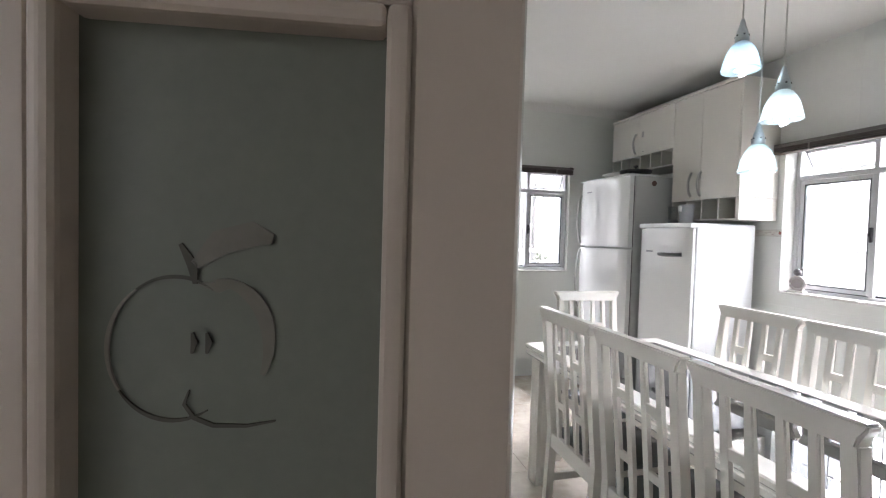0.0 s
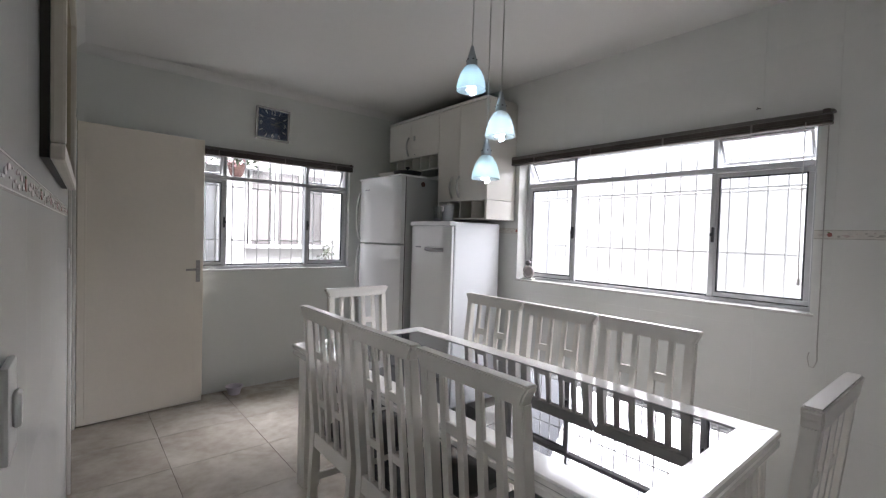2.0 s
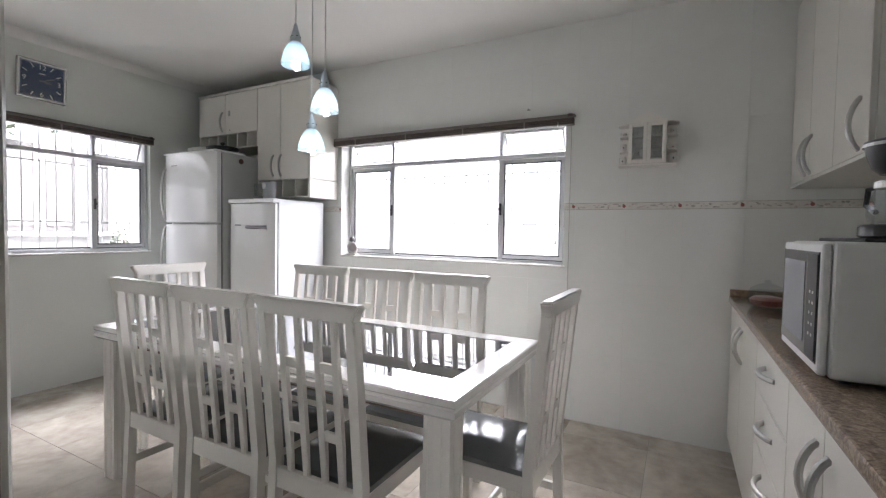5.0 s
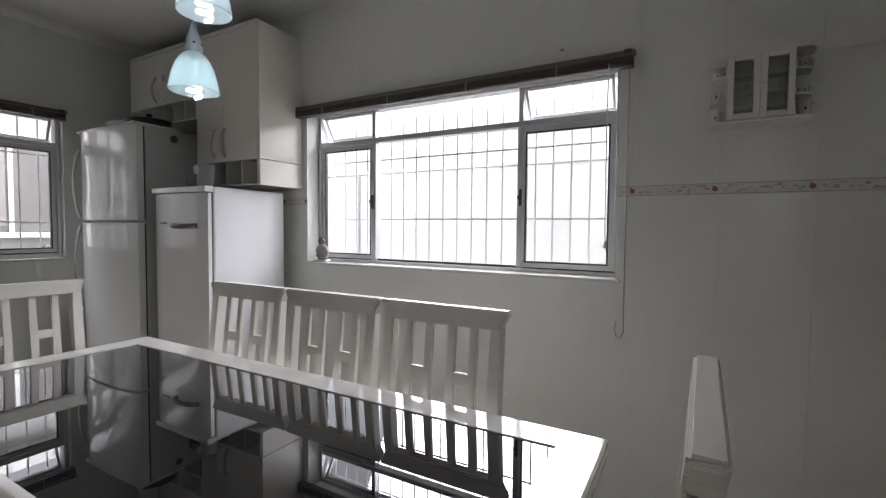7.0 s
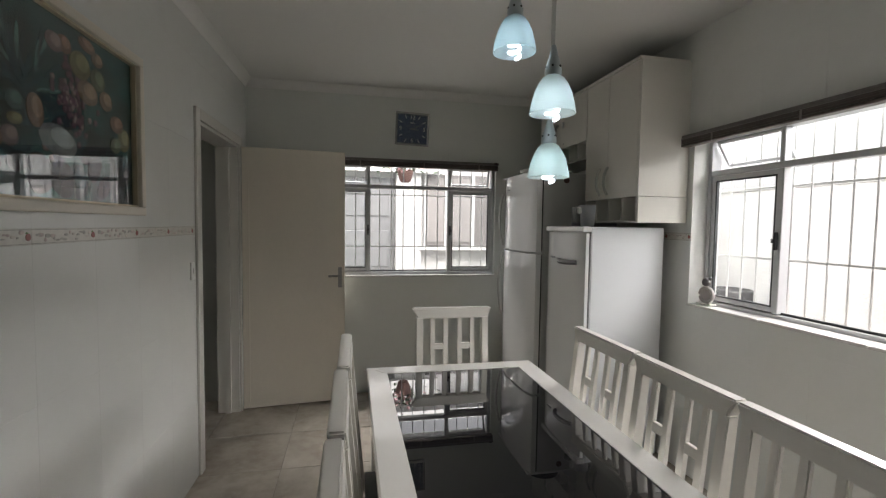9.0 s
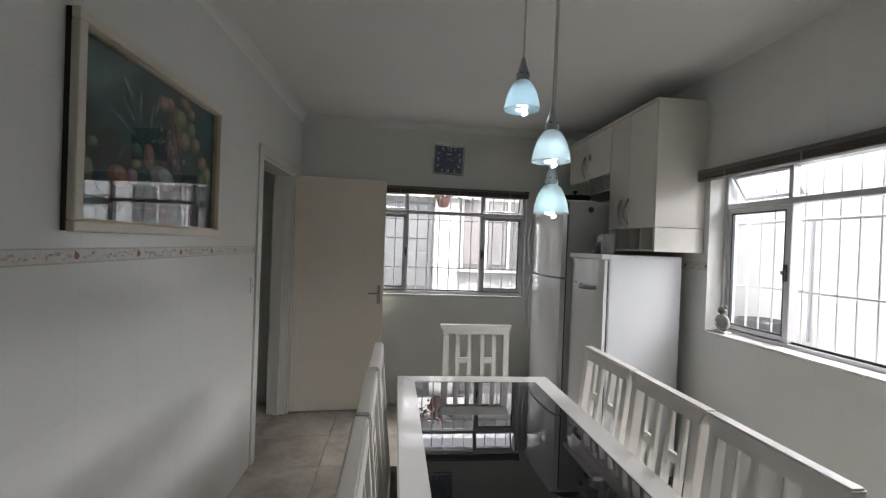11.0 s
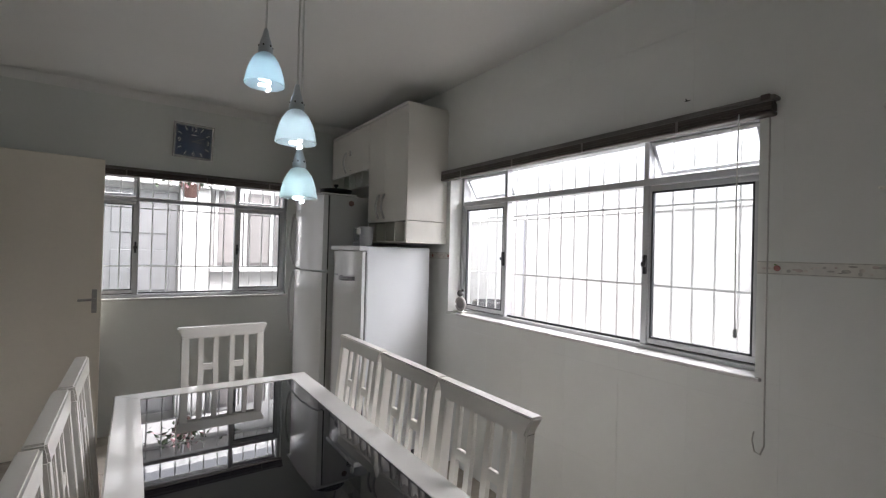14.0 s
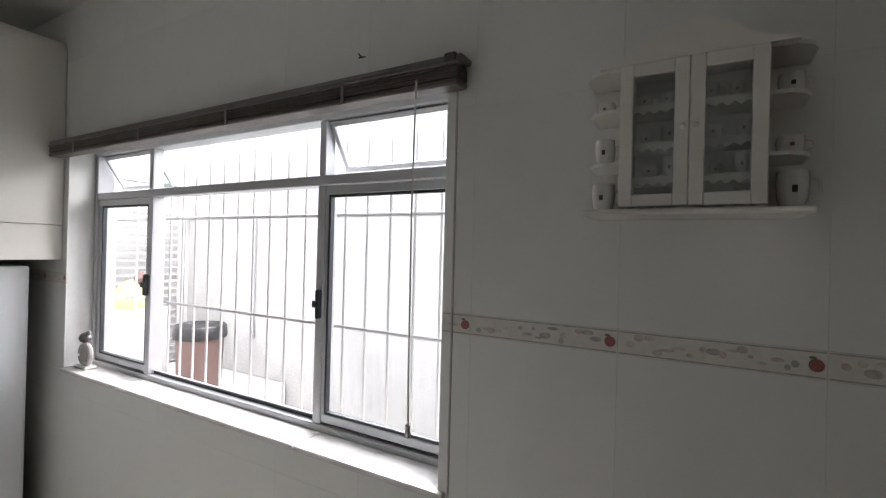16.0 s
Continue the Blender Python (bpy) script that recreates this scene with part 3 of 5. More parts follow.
def moulding(w, l, steps):
    """A rectangular ring of stepped profile: rows of (inset, height) joined round the table."""
    bm, rings = bmesh.new(), []
    for inset, z in steps:
        a, b = w - inset, l - inset
        rings.append([bm.verts.new(p) for p in ((-a, -b, z), (a, -b, z), (a, b, z), (-a, b, z))])
    for p, q in zip(rings, rings[1:]):
        for k in range(4):
            bm.faces.new((p[k], p[(k + 1) % 4], q[(k + 1) % 4], q[k]))
    return bm


def fluted_leg(cx, cy, h, top):
    """A square leg with two shallow flutes on each side."""
    side = [(-h, -h)]
    for k in (-1, 1):
        c = k * 0.024
        side += [(c - 0.009, -h), (c - 0.006, -h + 0.003), (c + 0.006, -h + 0.003), (c + 0.009, -h)]
    outline = []
    for q in range(4):
        a = q * math.pi / 2
        outline += [(cx + x * math.cos(a) - y * math.sin(a), cy + x * math.sin(a) + y * math.cos(a)) for x, y in side]
    return prism(outline, "z", 0, top)


edge_profile = [(0.1, 0.762), (0.1, 0.77), (0.006, 0.77), (0.0, 0.765), (0.0, 0.75), (0.006, 0.744), (0.006, 0.738), (0.002, 0.734), (0.002, 0.716), (0.012, 0.706), (0.03, 0.7), (0.1, 0.7)]
table_rim = part("tabletop_frame", moulding(TW, TL, edge_profile), "table_lacquer", table)
part("glass_inset", boxes((-TW + 0.098, TW - 0.098, -TL + 0.098, TL - 0.098, 0.752, 0.7665)), "black_glass", table, "polished black glass inset")
part("underside_board", boxes((-TW + 0.09, TW - 0.09, -TL + 0.09, TL - 0.09, 0.7022, 0.75)), "underside", table, "underside board with the under-table shadow put into its brown")
for sx in (-1, 1):
    for sy in (-1, 1):
        cut = boxes((sx * (TW - 0.1), sx * (TW - 0.004), sy * (TL - 0.1) - 0.0006, sy * (TL - 0.1) + 0.0006, 0.7702, 0.7708))
        bmesh.ops.rotate(cut, cent=(sx * (TW - 0.1), sy * (TL - 0.1), 0.77), matrix=Matrix.Rotation(radians(45 * sx * sy), 3, "Z"), verts=cut.verts)
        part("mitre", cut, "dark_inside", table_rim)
        cx, cy = sx * (TW - 0.075), sy * (TL - 0.075)
        part("leg", fluted_leg(cx, cy, 0.046, 0.705), "white_lacquer", table)
# Recessed aprons, coloured with the same under-table shadow.
for s in (-1, 1):
    part("apron", boxes((s * (TW - 0.15), s * (TW - 0.125), -TL + 0.12, TL - 0.12, 0.645, 0.701)), "underside", table)
    part("apron", boxes((-TW + 0.152, TW - 0.152, s * (TL - 0.15), s * (TL - 0.125), 0.645, 0.701)), "underside", table)


def back_at(z):
    """How far the chair's back leans at a height."""
    return -0.055 * max(0.0, z - 0.46) / 0.58 + (-0.02 * (0.46 - z) / 0.46 if z < 0.46 else 0.0)


def lean(bm):
    for v in bm.verts:
        v.co.y += back_at(v.co.z)
    return bm


def post(x0, x1, y0, y1, zs, taper=0.0):
    """An upright that follows the lean of the back."""
    bm, rows = bmesh.new(), []
    for z in zs:
        s = taper * (1 if x0 > 0 else -1) * max(0, z - 0.46)
        rows.append([bm.verts.new(p) for p in ((x0 - s, y0, z), (x1 - s, y0, z), (x1 - s, y1, z), (x0 - s, y1, z))])
    for p, q in zip(rows, rows[1:]):
        for k in range(4):
            bm.faces.new((p[k], p[(k + 1) % 4], q[(k + 1) % 4], q[k]))
    bm.faces.new(rows[0][::-1])
    bm.faces.new(rows[-1])
    bmesh.ops.bevel(bm, geom=[e for e in bm.edges if abs(e.verts[0].co.z - e.verts[1].co.z) > 0.01], offset=0.004, segments=2, affect="EDGES")
    return lean(bm)


def build_chair(at, turn):
    """A dining chair: the sitter looks along +y, the back stands at y = 0."""
    c = thing("dining_chair", at, "white lacquered wooden dining chair with a dark vinyl seat", "chair", "chairs round the table", turn=turn)
    hw = 0.203
    for s in (-1, 1):
        a, b = (s * hw, s * (hw - 0.036)) if s < 0 else (s * (hw - 0.036), s * hw)
        part("back_post", post(a, b, -0.016, 0.02, (0.0, 0.2, 0.46, 0.75, 0.988)), "white_lacquer", c)
        part("front_leg", boxes((a, b, 0.385, 0.421, 0, 0.43), bevel=0.004), "white_lacquer", c)
        part("stretcher", boxes((s * (hw - 0.026), s * (hw - 0.01), 0.01, 0.39, 0.2, 0.235), bevel=0.003), "white_lacquer", c)
        part("seat_rail", boxes((s * (hw - 0.03), s * (hw - 0.006), 0.018, 0.39, 0.375, 0.432), bevel=0.003), "white_lacquer", c)
    part("seat_rail", boxes((-hw + 0.036, hw - 0.036, 0.392, 0.416, 0.375, 0.432), bevel=0.003), "white_lacquer", c)
    part("stretcher", boxes((-hw + 0.026, hw - 0.026, 0.19, 0.206, 0.202, 0.232), bevel=0.003), "white_lacquer", c)
    top = prism([(-0.198, 0.984), (0.198, 0.984), (0.206, 1.008), (0.221, 1.03), (0.221, 1.041), (-0.221, 1.041), (-0.221, 1.03), (-0.206, 1.008)], "y", -0.02, 0.022, 0.005)
    part("top_rail", lean(top), "white_lacquer", c)
    part("lower_rail", lean(boxes((-hw + 0.034, hw - 0.034, -0.011, 0.013, 0.372, 0.442), bevel=0.003)), "white_lacquer", c)
    for x in (-0.112, -0.04, 0.04, 0.112):
        part("slat", post(x - 0.013, x + 0.013, -0.007, 0.009, (0.44, 0.58, 0.78, 0.988)), "white_lacquer", c)
    for x in (-0.076, 0.076):
        for z in (0.602, 0.828):
            part("cross_piece", lean(boxes((x - 0.026, x + 0.026, -0.006, 0.008, z - 0.017, z + 0.017), bevel=0.002)), "white_lacquer", c)
    seat = boxes((-hw + 0.008, hw - 0.008, 0.022, 0.43, 0.433, 0.452))
    bmesh.ops.subdivide_edges(seat, edges=seat.edges[:], cuts=5, use_grid_fill=True)
    for v in seat.verts:
        if v.co.z > 0.449:
            u, w = v.co.x / 0.195, (v.co.y - 0.226) / 0.204
            v.co.z += 0.026 * max(0.0, (1 - u ** 4) * (1 - w ** 4))
    part("seat", seat, "vinyl", c, "padded grey-green vinyl seat", smooth=True)
    return c


chair = build_chair((1.614, 0.856, 0), -90)
for x, y, turn in ((1.618, 1.32, -90), (1.628, 1.785, -90.6), (2.568, 0.88, 90), (2.57, 1.326, 90), (2.572, 1.776, 90.6), (2.148, 2.482, 180), (2.17, 0.245, -1)):
    copy_thing(chair, pose(x, y, 0, 0, 0, turn))


# ---- pendant lamps ----
def pendant(at, shade_mat, label):
    x, y, z = at
    p = thing("pendant_lamp", (x, y, z), label, "lamp", "pendant lamps over the table")
    part("cord", tube([(0, 0, 0.215), (0.002, 0.001, 0.5), (0, 0, TOP - z - 0.012)], 0.0032, 6), "cord", p)
    part("ceiling_cup", lathe([(0.03, TOP - z), (0.03, TOP - z - 0.01), (0.012, TOP - z - 0.022), (0.005, TOP - z - 0.024)], sides=16), "lamp_cap", p)
    cap = part("cap", lathe([(0.006, 0.215), (0.0085, 0.205), (0.0115, 0.19), (0.018, 0.17), (0.0235, 0.148), (0.0245, 0.135), (0.022, 0.13), (0.012, 0.128)], sides=20), "lamp_cap", p, smooth=True)
    for k in range(6):
        a = k * math.pi / 3
        part("vent_hole", rod(bmesh.new(), (0.0195 * math.cos(a), 0.0195 * math.sin(a), 0.152), (0.0245 * math.cos(a), 0.0245 * math.sin(a), 0.153), 0.0032, 8), "black_plastic", cap)
    outer = [(0.02, 0.13), (0.031, 0.122), (0.043, 0.105), (0.053, 0.082), (0.0605, 0.055), (0.0655, 0.028), (0.0665, 0.022)]
    inner = [(r - 0.0025, h - 0.001) for r, h in reversed(outer)]
    part("shade", lathe(outer + inner, sides=32, close=True), shade_mat, p, "frosted glass shade", smooth=True)
    bulb = part("bulb", tube([(0.017 * math.cos(k * 0.55), 0.017 * math.sin(k * 0.55), 0.075 - 0.0019 * k) for k in range(37)], 0.0052, 8), "bulb", p, "lit spiral energy-saving bulb", smooth=True)
    part("socket", lathe([(0.014, 0.128), (0.016, 0.12), (0.018, 0.09), (0.02, 0.086), (0.02, 0.078), (0.01, 0.076)], sides=16), "white_plastic", p)
    return p


pendant((2.083, 1.446, 2.008), "shade_blue", "pendant lamp with a blue-white glass shade")
pendant((2.163, 1.338, 1.802), "shade_white", "pendant lamp with a white glass shade")
pendant((2.217, 1.473, 1.635), "shade_green", "low pendant lamp with a greenish white glass shade")


# ---- cabinets over the fridges ----
def bow_handle(name, a, b, out, parent, r=0.006, label="", mat="chrome"):
    """An arched pull between two points, bowed along out."""
    a, b, out = Vector(a), Vector(b), Vector(out)
    pts = [a + (b - a) * t + out * math.sin(math.pi * t) ** 0.7 for t in (0, 0.08, 0.2, 0.35, 0.5, 0.65, 0.8, 0.92, 1)]
    return part(name, tube(pts, r, 8), mat, parent, label, smooth=True)


def niches(parent, x0, x1, y0, y1, z0, z1, count):
    """An open row of pigeon-holes under a cabinet."""
    e = 0.012
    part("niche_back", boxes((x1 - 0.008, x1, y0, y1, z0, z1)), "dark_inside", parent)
    part("niche_shelf", boxes((x0, x1 - 0.008, y0, y1, z0, z0 + e), bevel=0.001), "laminate", parent)
    for k in range(count + 1):
        y = y0 + (y1 - y0 - e) * k / count
        part("divider", boxes((x0 + 0.001, x1 - 0.008, y, y + e, z0 + e, z1)), "laminate", parent)


CF = 3.262
tall = thing("wall_cabinet", (EAST, 2.84, 0), "tall off-white wall cabinet with bow handles and open niches", "cabinet")
part("body", boxes((CF - EAST + 0.02, -0.003, -0.32, 0.28, 1.69, 2.49)), "laminate", tall)
part("top_board", boxes((CF - EAST - 0.006, -0.003, -0.324, 0.282, 2.49, 2.512), bevel=0.003), "laminate", tall)
part("side_panel", boxes((CF - EAST, -0.003, -0.338, -0.321, 1.687, 2.489), bevel=0.001), "laminate", tall)
part("niche_side", boxes((CF - EAST + 0.002, -0.003, -0.338, -0.321, 1.53, 1.684), bevel=0.001), "laminate", tall)
for y0, y1, hy in ((-0.318, -0.001, -0.045), (0.001, 0.279, 0.045)):
    d = part("door", boxes((CF - EAST, CF - EAST + 0.018, y0, y1, 1.686, 2.486), bevel=0.0015), "laminate", tall)
    bow_handle("handle", (CF - EAST, hy + 0.04, 1.715), (CF - EAST, hy + 0.04, 1.895), (-0.03, 0, 0), d, 0.009, "satin chrome bow handle")
niches(tall, CF - EAST + 0.004, -0.006, -0.32, 0.28, 1.53, 1.685, 4)
over = thing("wall_cabinet", (EAST, 3.53, 0), "low off-white wall cabinet over the fridge, one handle missing", "cabinet")
part("body", boxes((CF - EAST + 0.02, -0.003, -0.405, 0.4, 2.13, 2.49)), "laminate", over)
part("top_board", boxes((CF - EAST - 0.006, -0.003, -0.406, 0.404, 2.49, 2.512), bevel=0.003), "laminate", over)
for y0, y1, hy in ((-0.404, 0.018, 0.0), (0.02, 0.4, 0.06)):
    d = part("door", boxes((CF - EAST, CF - EAST + 0.018, y0, y1, 2.126, 2.486), bevel=0.0015), "laminate", over)
    if y0 > 0:
        bow_handle("handle", (CF - EAST, hy, 2.15), (CF - EAST, hy, 2.33), (-0.03, 0, 0), d, 0.009, "satin chrome bow handle")
    else:
        part("handle_stub", boxes((CF - EAST - 0.014, CF - EAST, -0.05, -0.028, 2.285, 2.335), bevel=0.005), "chrome", d, "stub of a broken handle")
        part("screw_hole", rod(bmesh.new(), (CF - EAST - 0.001, -0.04, 2.16), (CF - EAST + 0.002, -0.04, 2.16), 0.005), "gasket", d)
niches(over, CF - EAST + 0.004, -0.006, -0.404, 0.4, 1.99, 2.126, 6)

# ---- fridge and freezer ----
fridge = thing("refrigerator", (2.9, 3.545, 0), "tall white two-door refrigerator", "refrigerator")


def bowed_door(x_front, x_back, y0, y1, z0, z1, bow):
    """A door whose front swells gently."""
    n = 10
    outline = [(x_back, y0), (x_back, y1)] + [(x_front - bow * (1 - (2 * k / n - 1) ** 2) + (0.012 if k in (0, n) else 0), y1 + (y0 - y1) * k / n) for k in range(n + 1)]
    return prism(outline, "z", z0, z1)


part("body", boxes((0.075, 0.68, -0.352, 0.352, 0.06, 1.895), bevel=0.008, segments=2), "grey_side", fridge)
part("plinth", boxes((0.1, 0.66, -0.34, 0.34, 0.0, 0.06)), "gasket", fridge)
part("top_cap", boxes((0.0, 0.3, -0.352, 0.352, 1.896, 1.912), bevel=0.006), "enamel", fridge)
for z0, z1 in ((0.07, 1.292), (1.308, 1.894)):
    d = part("door", bowed_door(0.012, 0.062, -0.352, 0.352, z0, z1, 0.03), "enamel", fridge, smooth=True)
    part("gasket", boxes((0.062, 0.075, -0.345, 0.345, z0 + 0.006, z1 - 0.006)), "gasket", d)
    lo, hi = (1.33, 1.78) if z0 > 1 else (0.72, 1.27)
    bow_handle("handle", (0.004, 0.325, lo), (0.004, 0.325, hi), (-0.034, 0.006, 0), d, 0.01, "curved white bar handle")
part("name_plate", boxes((-0.0185, -0.0165, 0.12, 0.2, 1.79, 1.8)), "mid_grey", fridge)
part("magnet", rod(bmesh.new(), (0.25, -0.352, 1.84), (0.25, -0.357, 1.84), 0.022, 16), "pot_clay", fridge, "round dark magnet")

freezer = thing("upright_freezer", (2.958, 2.845, 0), "white upright freezer with a chrome handle", "freezer")
part("body", boxes((0.055, 0.557, -0.26, 0.26, 0.05, 1.5), bevel=0.012, segments=2), "enamel_side", freezer)
part("plinth", boxes((0.08, 0.53, -0.245, 0.245, 0, 0.05)), "gasket", freezer)
fd = part("door", bowed_door(0.012, 0.045, -0.26, 0.26, 0.06, 1.462, 0.012), "enamel", freezer, smooth=True)
part("gasket", boxes((0.045, 0.055, -0.255, 0.255, 0.066, 1.456)), "gasket", fd)
part("top_trim", boxes((0.0, 0.06, -0.261, 0.261, 1.466, 1.502), bevel=0.01, segments=3), "enamel", freezer)
bow_handle("handle", (0.0, -0.19, 1.278), (0.0, 0.03, 1.278), (-0.045, 0, -0.004), fd, 0.0145, "dull steel bar handle", "steel_dark")
part("name_plate", boxes((-0.0025, 0.0, 0.1, 0.17, 1.285, 1.297)), "mid_grey", fd)

jug = thing("jug", (3.09, 2.77, 1.5025), "small white translucent plastic jug", "jug")
part("body", lathe([(0.04, 0), (0.043, 0.004), (0.05, 0.12), (0.052, 0.135), (0.048, 0.135), (0.04, 0.008), (0.001, 0.006)], sides=20), "milky", jug, smooth=True)
part("spout", boxes((-0.072, -0.046, -0.012, 0.012, 0.08, 0.125), bevel=0.006), "white_plastic", jug)
cup = thing("blender_cup", (3.08, 2.89, 1.5025), "clear plastic cup with a grey base", "cup")
part("base", lathe([(0.036, 0), (0.036, 0.025), (0.03, 0.03)], sides=18), "mid_grey", cup)
part("cup", lathe([(0.03, 0.03), (0.038, 0.13), (0.036, 0.13), (0.028, 0.033)], sides=18, close=True), "clear", cup)
dish = thing("serving_dish", (3.06, 3.52, 1.9125), "white oval serving dish on the fridge", "dish")
dish_bm = lathe([(0.08, 0), (0.12, 0.012), (0.155, 0.03), (0.16, 0.036), (0.15, 0.038), (0.05, 0.03), (0.001, 0.032)], sides=28)
bmesh.ops.scale(dish_bm, vec=(0.8, 1.25, 1), verts=dish_bm.verts)
part("bowl", dish_bm, "ceramic", dish, smooth=True)
pan = thing("frying_pan", (3.07, 3.325, 1.9125), "black frying pan with a lid knob", "pan")
part("pan", lathe([(0.1, 0), (0.125, 0.02), (0.13, 0.04), (0.122, 0.042), (0.02, 0.05), (0.001, 0.05)], sides=28), "black_plastic", pan, smooth=True)
part("knob", lathe([(0.008, 0.05), (0.008, 0.065), (0.02, 0.072), (0.018, 0.085), (0.002, 0.088)], sides=14), "black_plastic", pan)
for y, z, mat in ((2.62, 1.5425, "red"), (2.77, 1.5425, "ceramic")):
    fig = thing("ornament", (3.42, y, z), "small painted china ornament in the niche", "ornament")
    part("figure", lathe([(0.018, 0), (0.02, 0.02), (0.012, 0.035), (0.016, 0.05), (0.006, 0.066), (0.001, 0.068)], sides=12), mat, fig, smooth=True)

# ---- clock ----
clock = thing("wall_clock", (2.117, NORTH - 0.002, 2.335), "square wall clock, navy dial in a silver frame", "clock")
clock.matrix_world = pose(2.117, NORTH - 0.002, 2.335, 0, 1.6, 0)
ring = bmesh.new()
for s in ((-0.148, 0.148, 0.124, 0.142), (-0.148, 0.148, -0.142, -0.124), (-0.148, -0.13, -0.124, 0.124), (0.13, 0.148, -0.124, 0.124)):
    box(ring, s[0], s[1], -0.034, 0, s[2], s[3], bevel=0.006, segments=2)
part("case", ring, "silver", clock)
dial = part("dial", boxes((-0.132, 0.132, -0.018, -0.002, -0.126, 0.126)), "navy", clock)
for k in range(12):
    if k % 3:
        a = k * math.pi / 6
        u = Vector((math.sin(a), 0, math.cos(a)))
        r = 0.105 / max(abs(u.x), abs(u.z))
        bm = boxes((-0.0035, 0.0035, -0.0205, -0.0185, -0.02, 0.012))
        bmesh.ops.rotate(bm, cent=(0, 0, 0), matrix=Matrix.Rotation(a, 3, "Y"), verts=bm.verts)
        bmesh.ops.translate(bm, vec=u * r, verts=bm.verts)
        part("hour_mark", bm, "print_white", dial)


def words(text, size, mat, parent, m, depth=0.0008):
    """Letters of the built-in font as a mesh."""
    cu = bpy.data.curves.new("lettering", "FONT")
    cu.body, cu.size, cu.extrude, cu.align_x, cu.align_y = text, size, depth, "CENTER", "CENTER"
    tmp = bpy.data.objects.new("lettering", cu)
    me = bpy.data.meshes.new_from_object(tmp)
    bpy.data.objects.remove(tmp)
    me.materials.clear()
    me.materials.append(M[mat])
    ob = new("lettering", me)
    ob.parent = parent
    ob.matrix_local = m
    return ob


for text, x, z in (("12", 0, 0.1), ("3", 0.104, 0), ("6", 0, -0.1), ("9", -0.104, 0)):
    words(text, 0.05, "print_white", dial, pose(x, -0.0195, z, 90, 0, 0))
part("emblem", boxes((-0.018, 0.018, -0.0205, -0.0185, 0.05, 0.057)), "print_white", dial)
for a, length, w, y, nm in ((97, 0.06, 0.004, -0.023, "hour_pointer"), (64, 0.09, 0.003, -0.026, "minute_pointer")):
    bm = boxes((-w, w, y, y + 0.0015, -0.018, length))
    bmesh.ops.rotate(bm, cent=(0, 0, 0), matrix=Matrix.Rotation(radians(a), 3, "Y"), verts=bm.verts)
    part(nm, bm, "silver", clock)
part("cover", boxes((-0.13, 0.13, -0.0305, -0.0285, -0.124, 0.124)), "pane", clock).visible_shadow = False

# ---- china shelf on the east wall ----
shelf = thing("china_cabinet", (EAST - 0.002, 0.014, 1.694), "small white wall cabinet with two glazed doors and side shelves", "cabinet")
D = 0.12
part("base_board", boxes((-D - 0.01, 0, -0.16, 0.162, -0.01, 0.0), bevel=0.003), "white_lacquer", shelf)
part("back", boxes((-0.006, 0, -0.105, 0.105, 0.0, 0.247)), "china_back", shelf)
for s in (-1, 1):
    part("side", boxes((-D + 0.014, -0.006, s * 0.105, s * 0.091, 0.0, 0.247)), "white_lacquer", shelf)
    for z, w in ((0.084, 0.16), (0.176, 0.16), (0.247, 0.168)):
        o = prism([(-0.006, s * 0.105), (-D + 0.016, s * 0.105), (-D + 0.018, s * (w - 0.03)), (-D + 0.03, s * (w - 0.01)), (-D + 0.05, s * w), (-0.006, s * w)], "z", z - 0.006, z)
        part("side_shelf", o, "white_lacquer", shelf)
    part("side_back", boxes((-0.005, 0, s * 0.105, s * 0.15, 0.0, 0.255)), "white_lacquer", shelf)
half = [(0.118, 0.253), (0.1, 0.257), (0.082, 0.264), (0.066, 0.275), (0.05, 0.288), (0.034, 0.297), (0.016, 0.302)]
crest = [(-0.14, 0.2435), (0.14, 0.2435), (0.14, 0.249)] + half + [(0.0, 0.303)] + [(-u, v) for u, v in reversed(half)] + [(-0.14, 0.249)]
part("crest", prism(crest, "x", -D + 0.002, -D + 0.014), "white_lacquer", shelf)
part("top_board", boxes((-D + 0.014, 0, -0.105, 0.105, 0.247, 0.255)), "white_lacquer", shelf)
for z in (0.056, 0.114, 0.178):
    part("shelf_board", boxes((-D + 0.02, -0.006, -0.091, 0.091, z - 0.005, z)), "white_lacquer", shelf)
    lace = [(0.087, 0.0)] + [(0.087 - 0.174 * k / 20, -0.008 if k % 2 else -0.0145) for k in range(21)] + [(-0.087, 0.0)]
    part("lace_edging", prism(lace, "x", -D + 0.0165, -D + 0.0178), "cord", shelf).location = (0, 0, z - 0.003)
for s in (-1, 1):
    y0, y1 = (0.0006, 0.104) if s > 0 else (-0.104, -0.0006)
    bm = bmesh.new()
    e = 0.021
    for b in ((y0, y0 + e, 0.004, 0.243), (y1 - e, y1, 0.004, 0.243), (y0 + e, y1 - e, 0.004, 0.004 + e), (y0 + e, y1 - e, 0.243 - e, 0.243)):
        box(bm, -D, -D + 0.012, *b, bevel=0.0015)
    d = part("door", bm, "white_lacquer", shelf, "glazed door in a white frame")
    pane_ob = part("pane", boxes((-D + 0.005, -D + 0.007, y0 + e, y1 - e, 0.004 + e, 0.243 - e)), "cabinet_pane", d)
    pane_ob.visible_shadow = False
    part("knob", lathe([(0.003, 0), (0.003, 0.004), (0.005, 0.007), (0.001, 0.01)], (0, 0, 0), 10), "white_lacquer", d).matrix_local = pose(-D, s * 0.009, 0.13, 0, -90, 0)


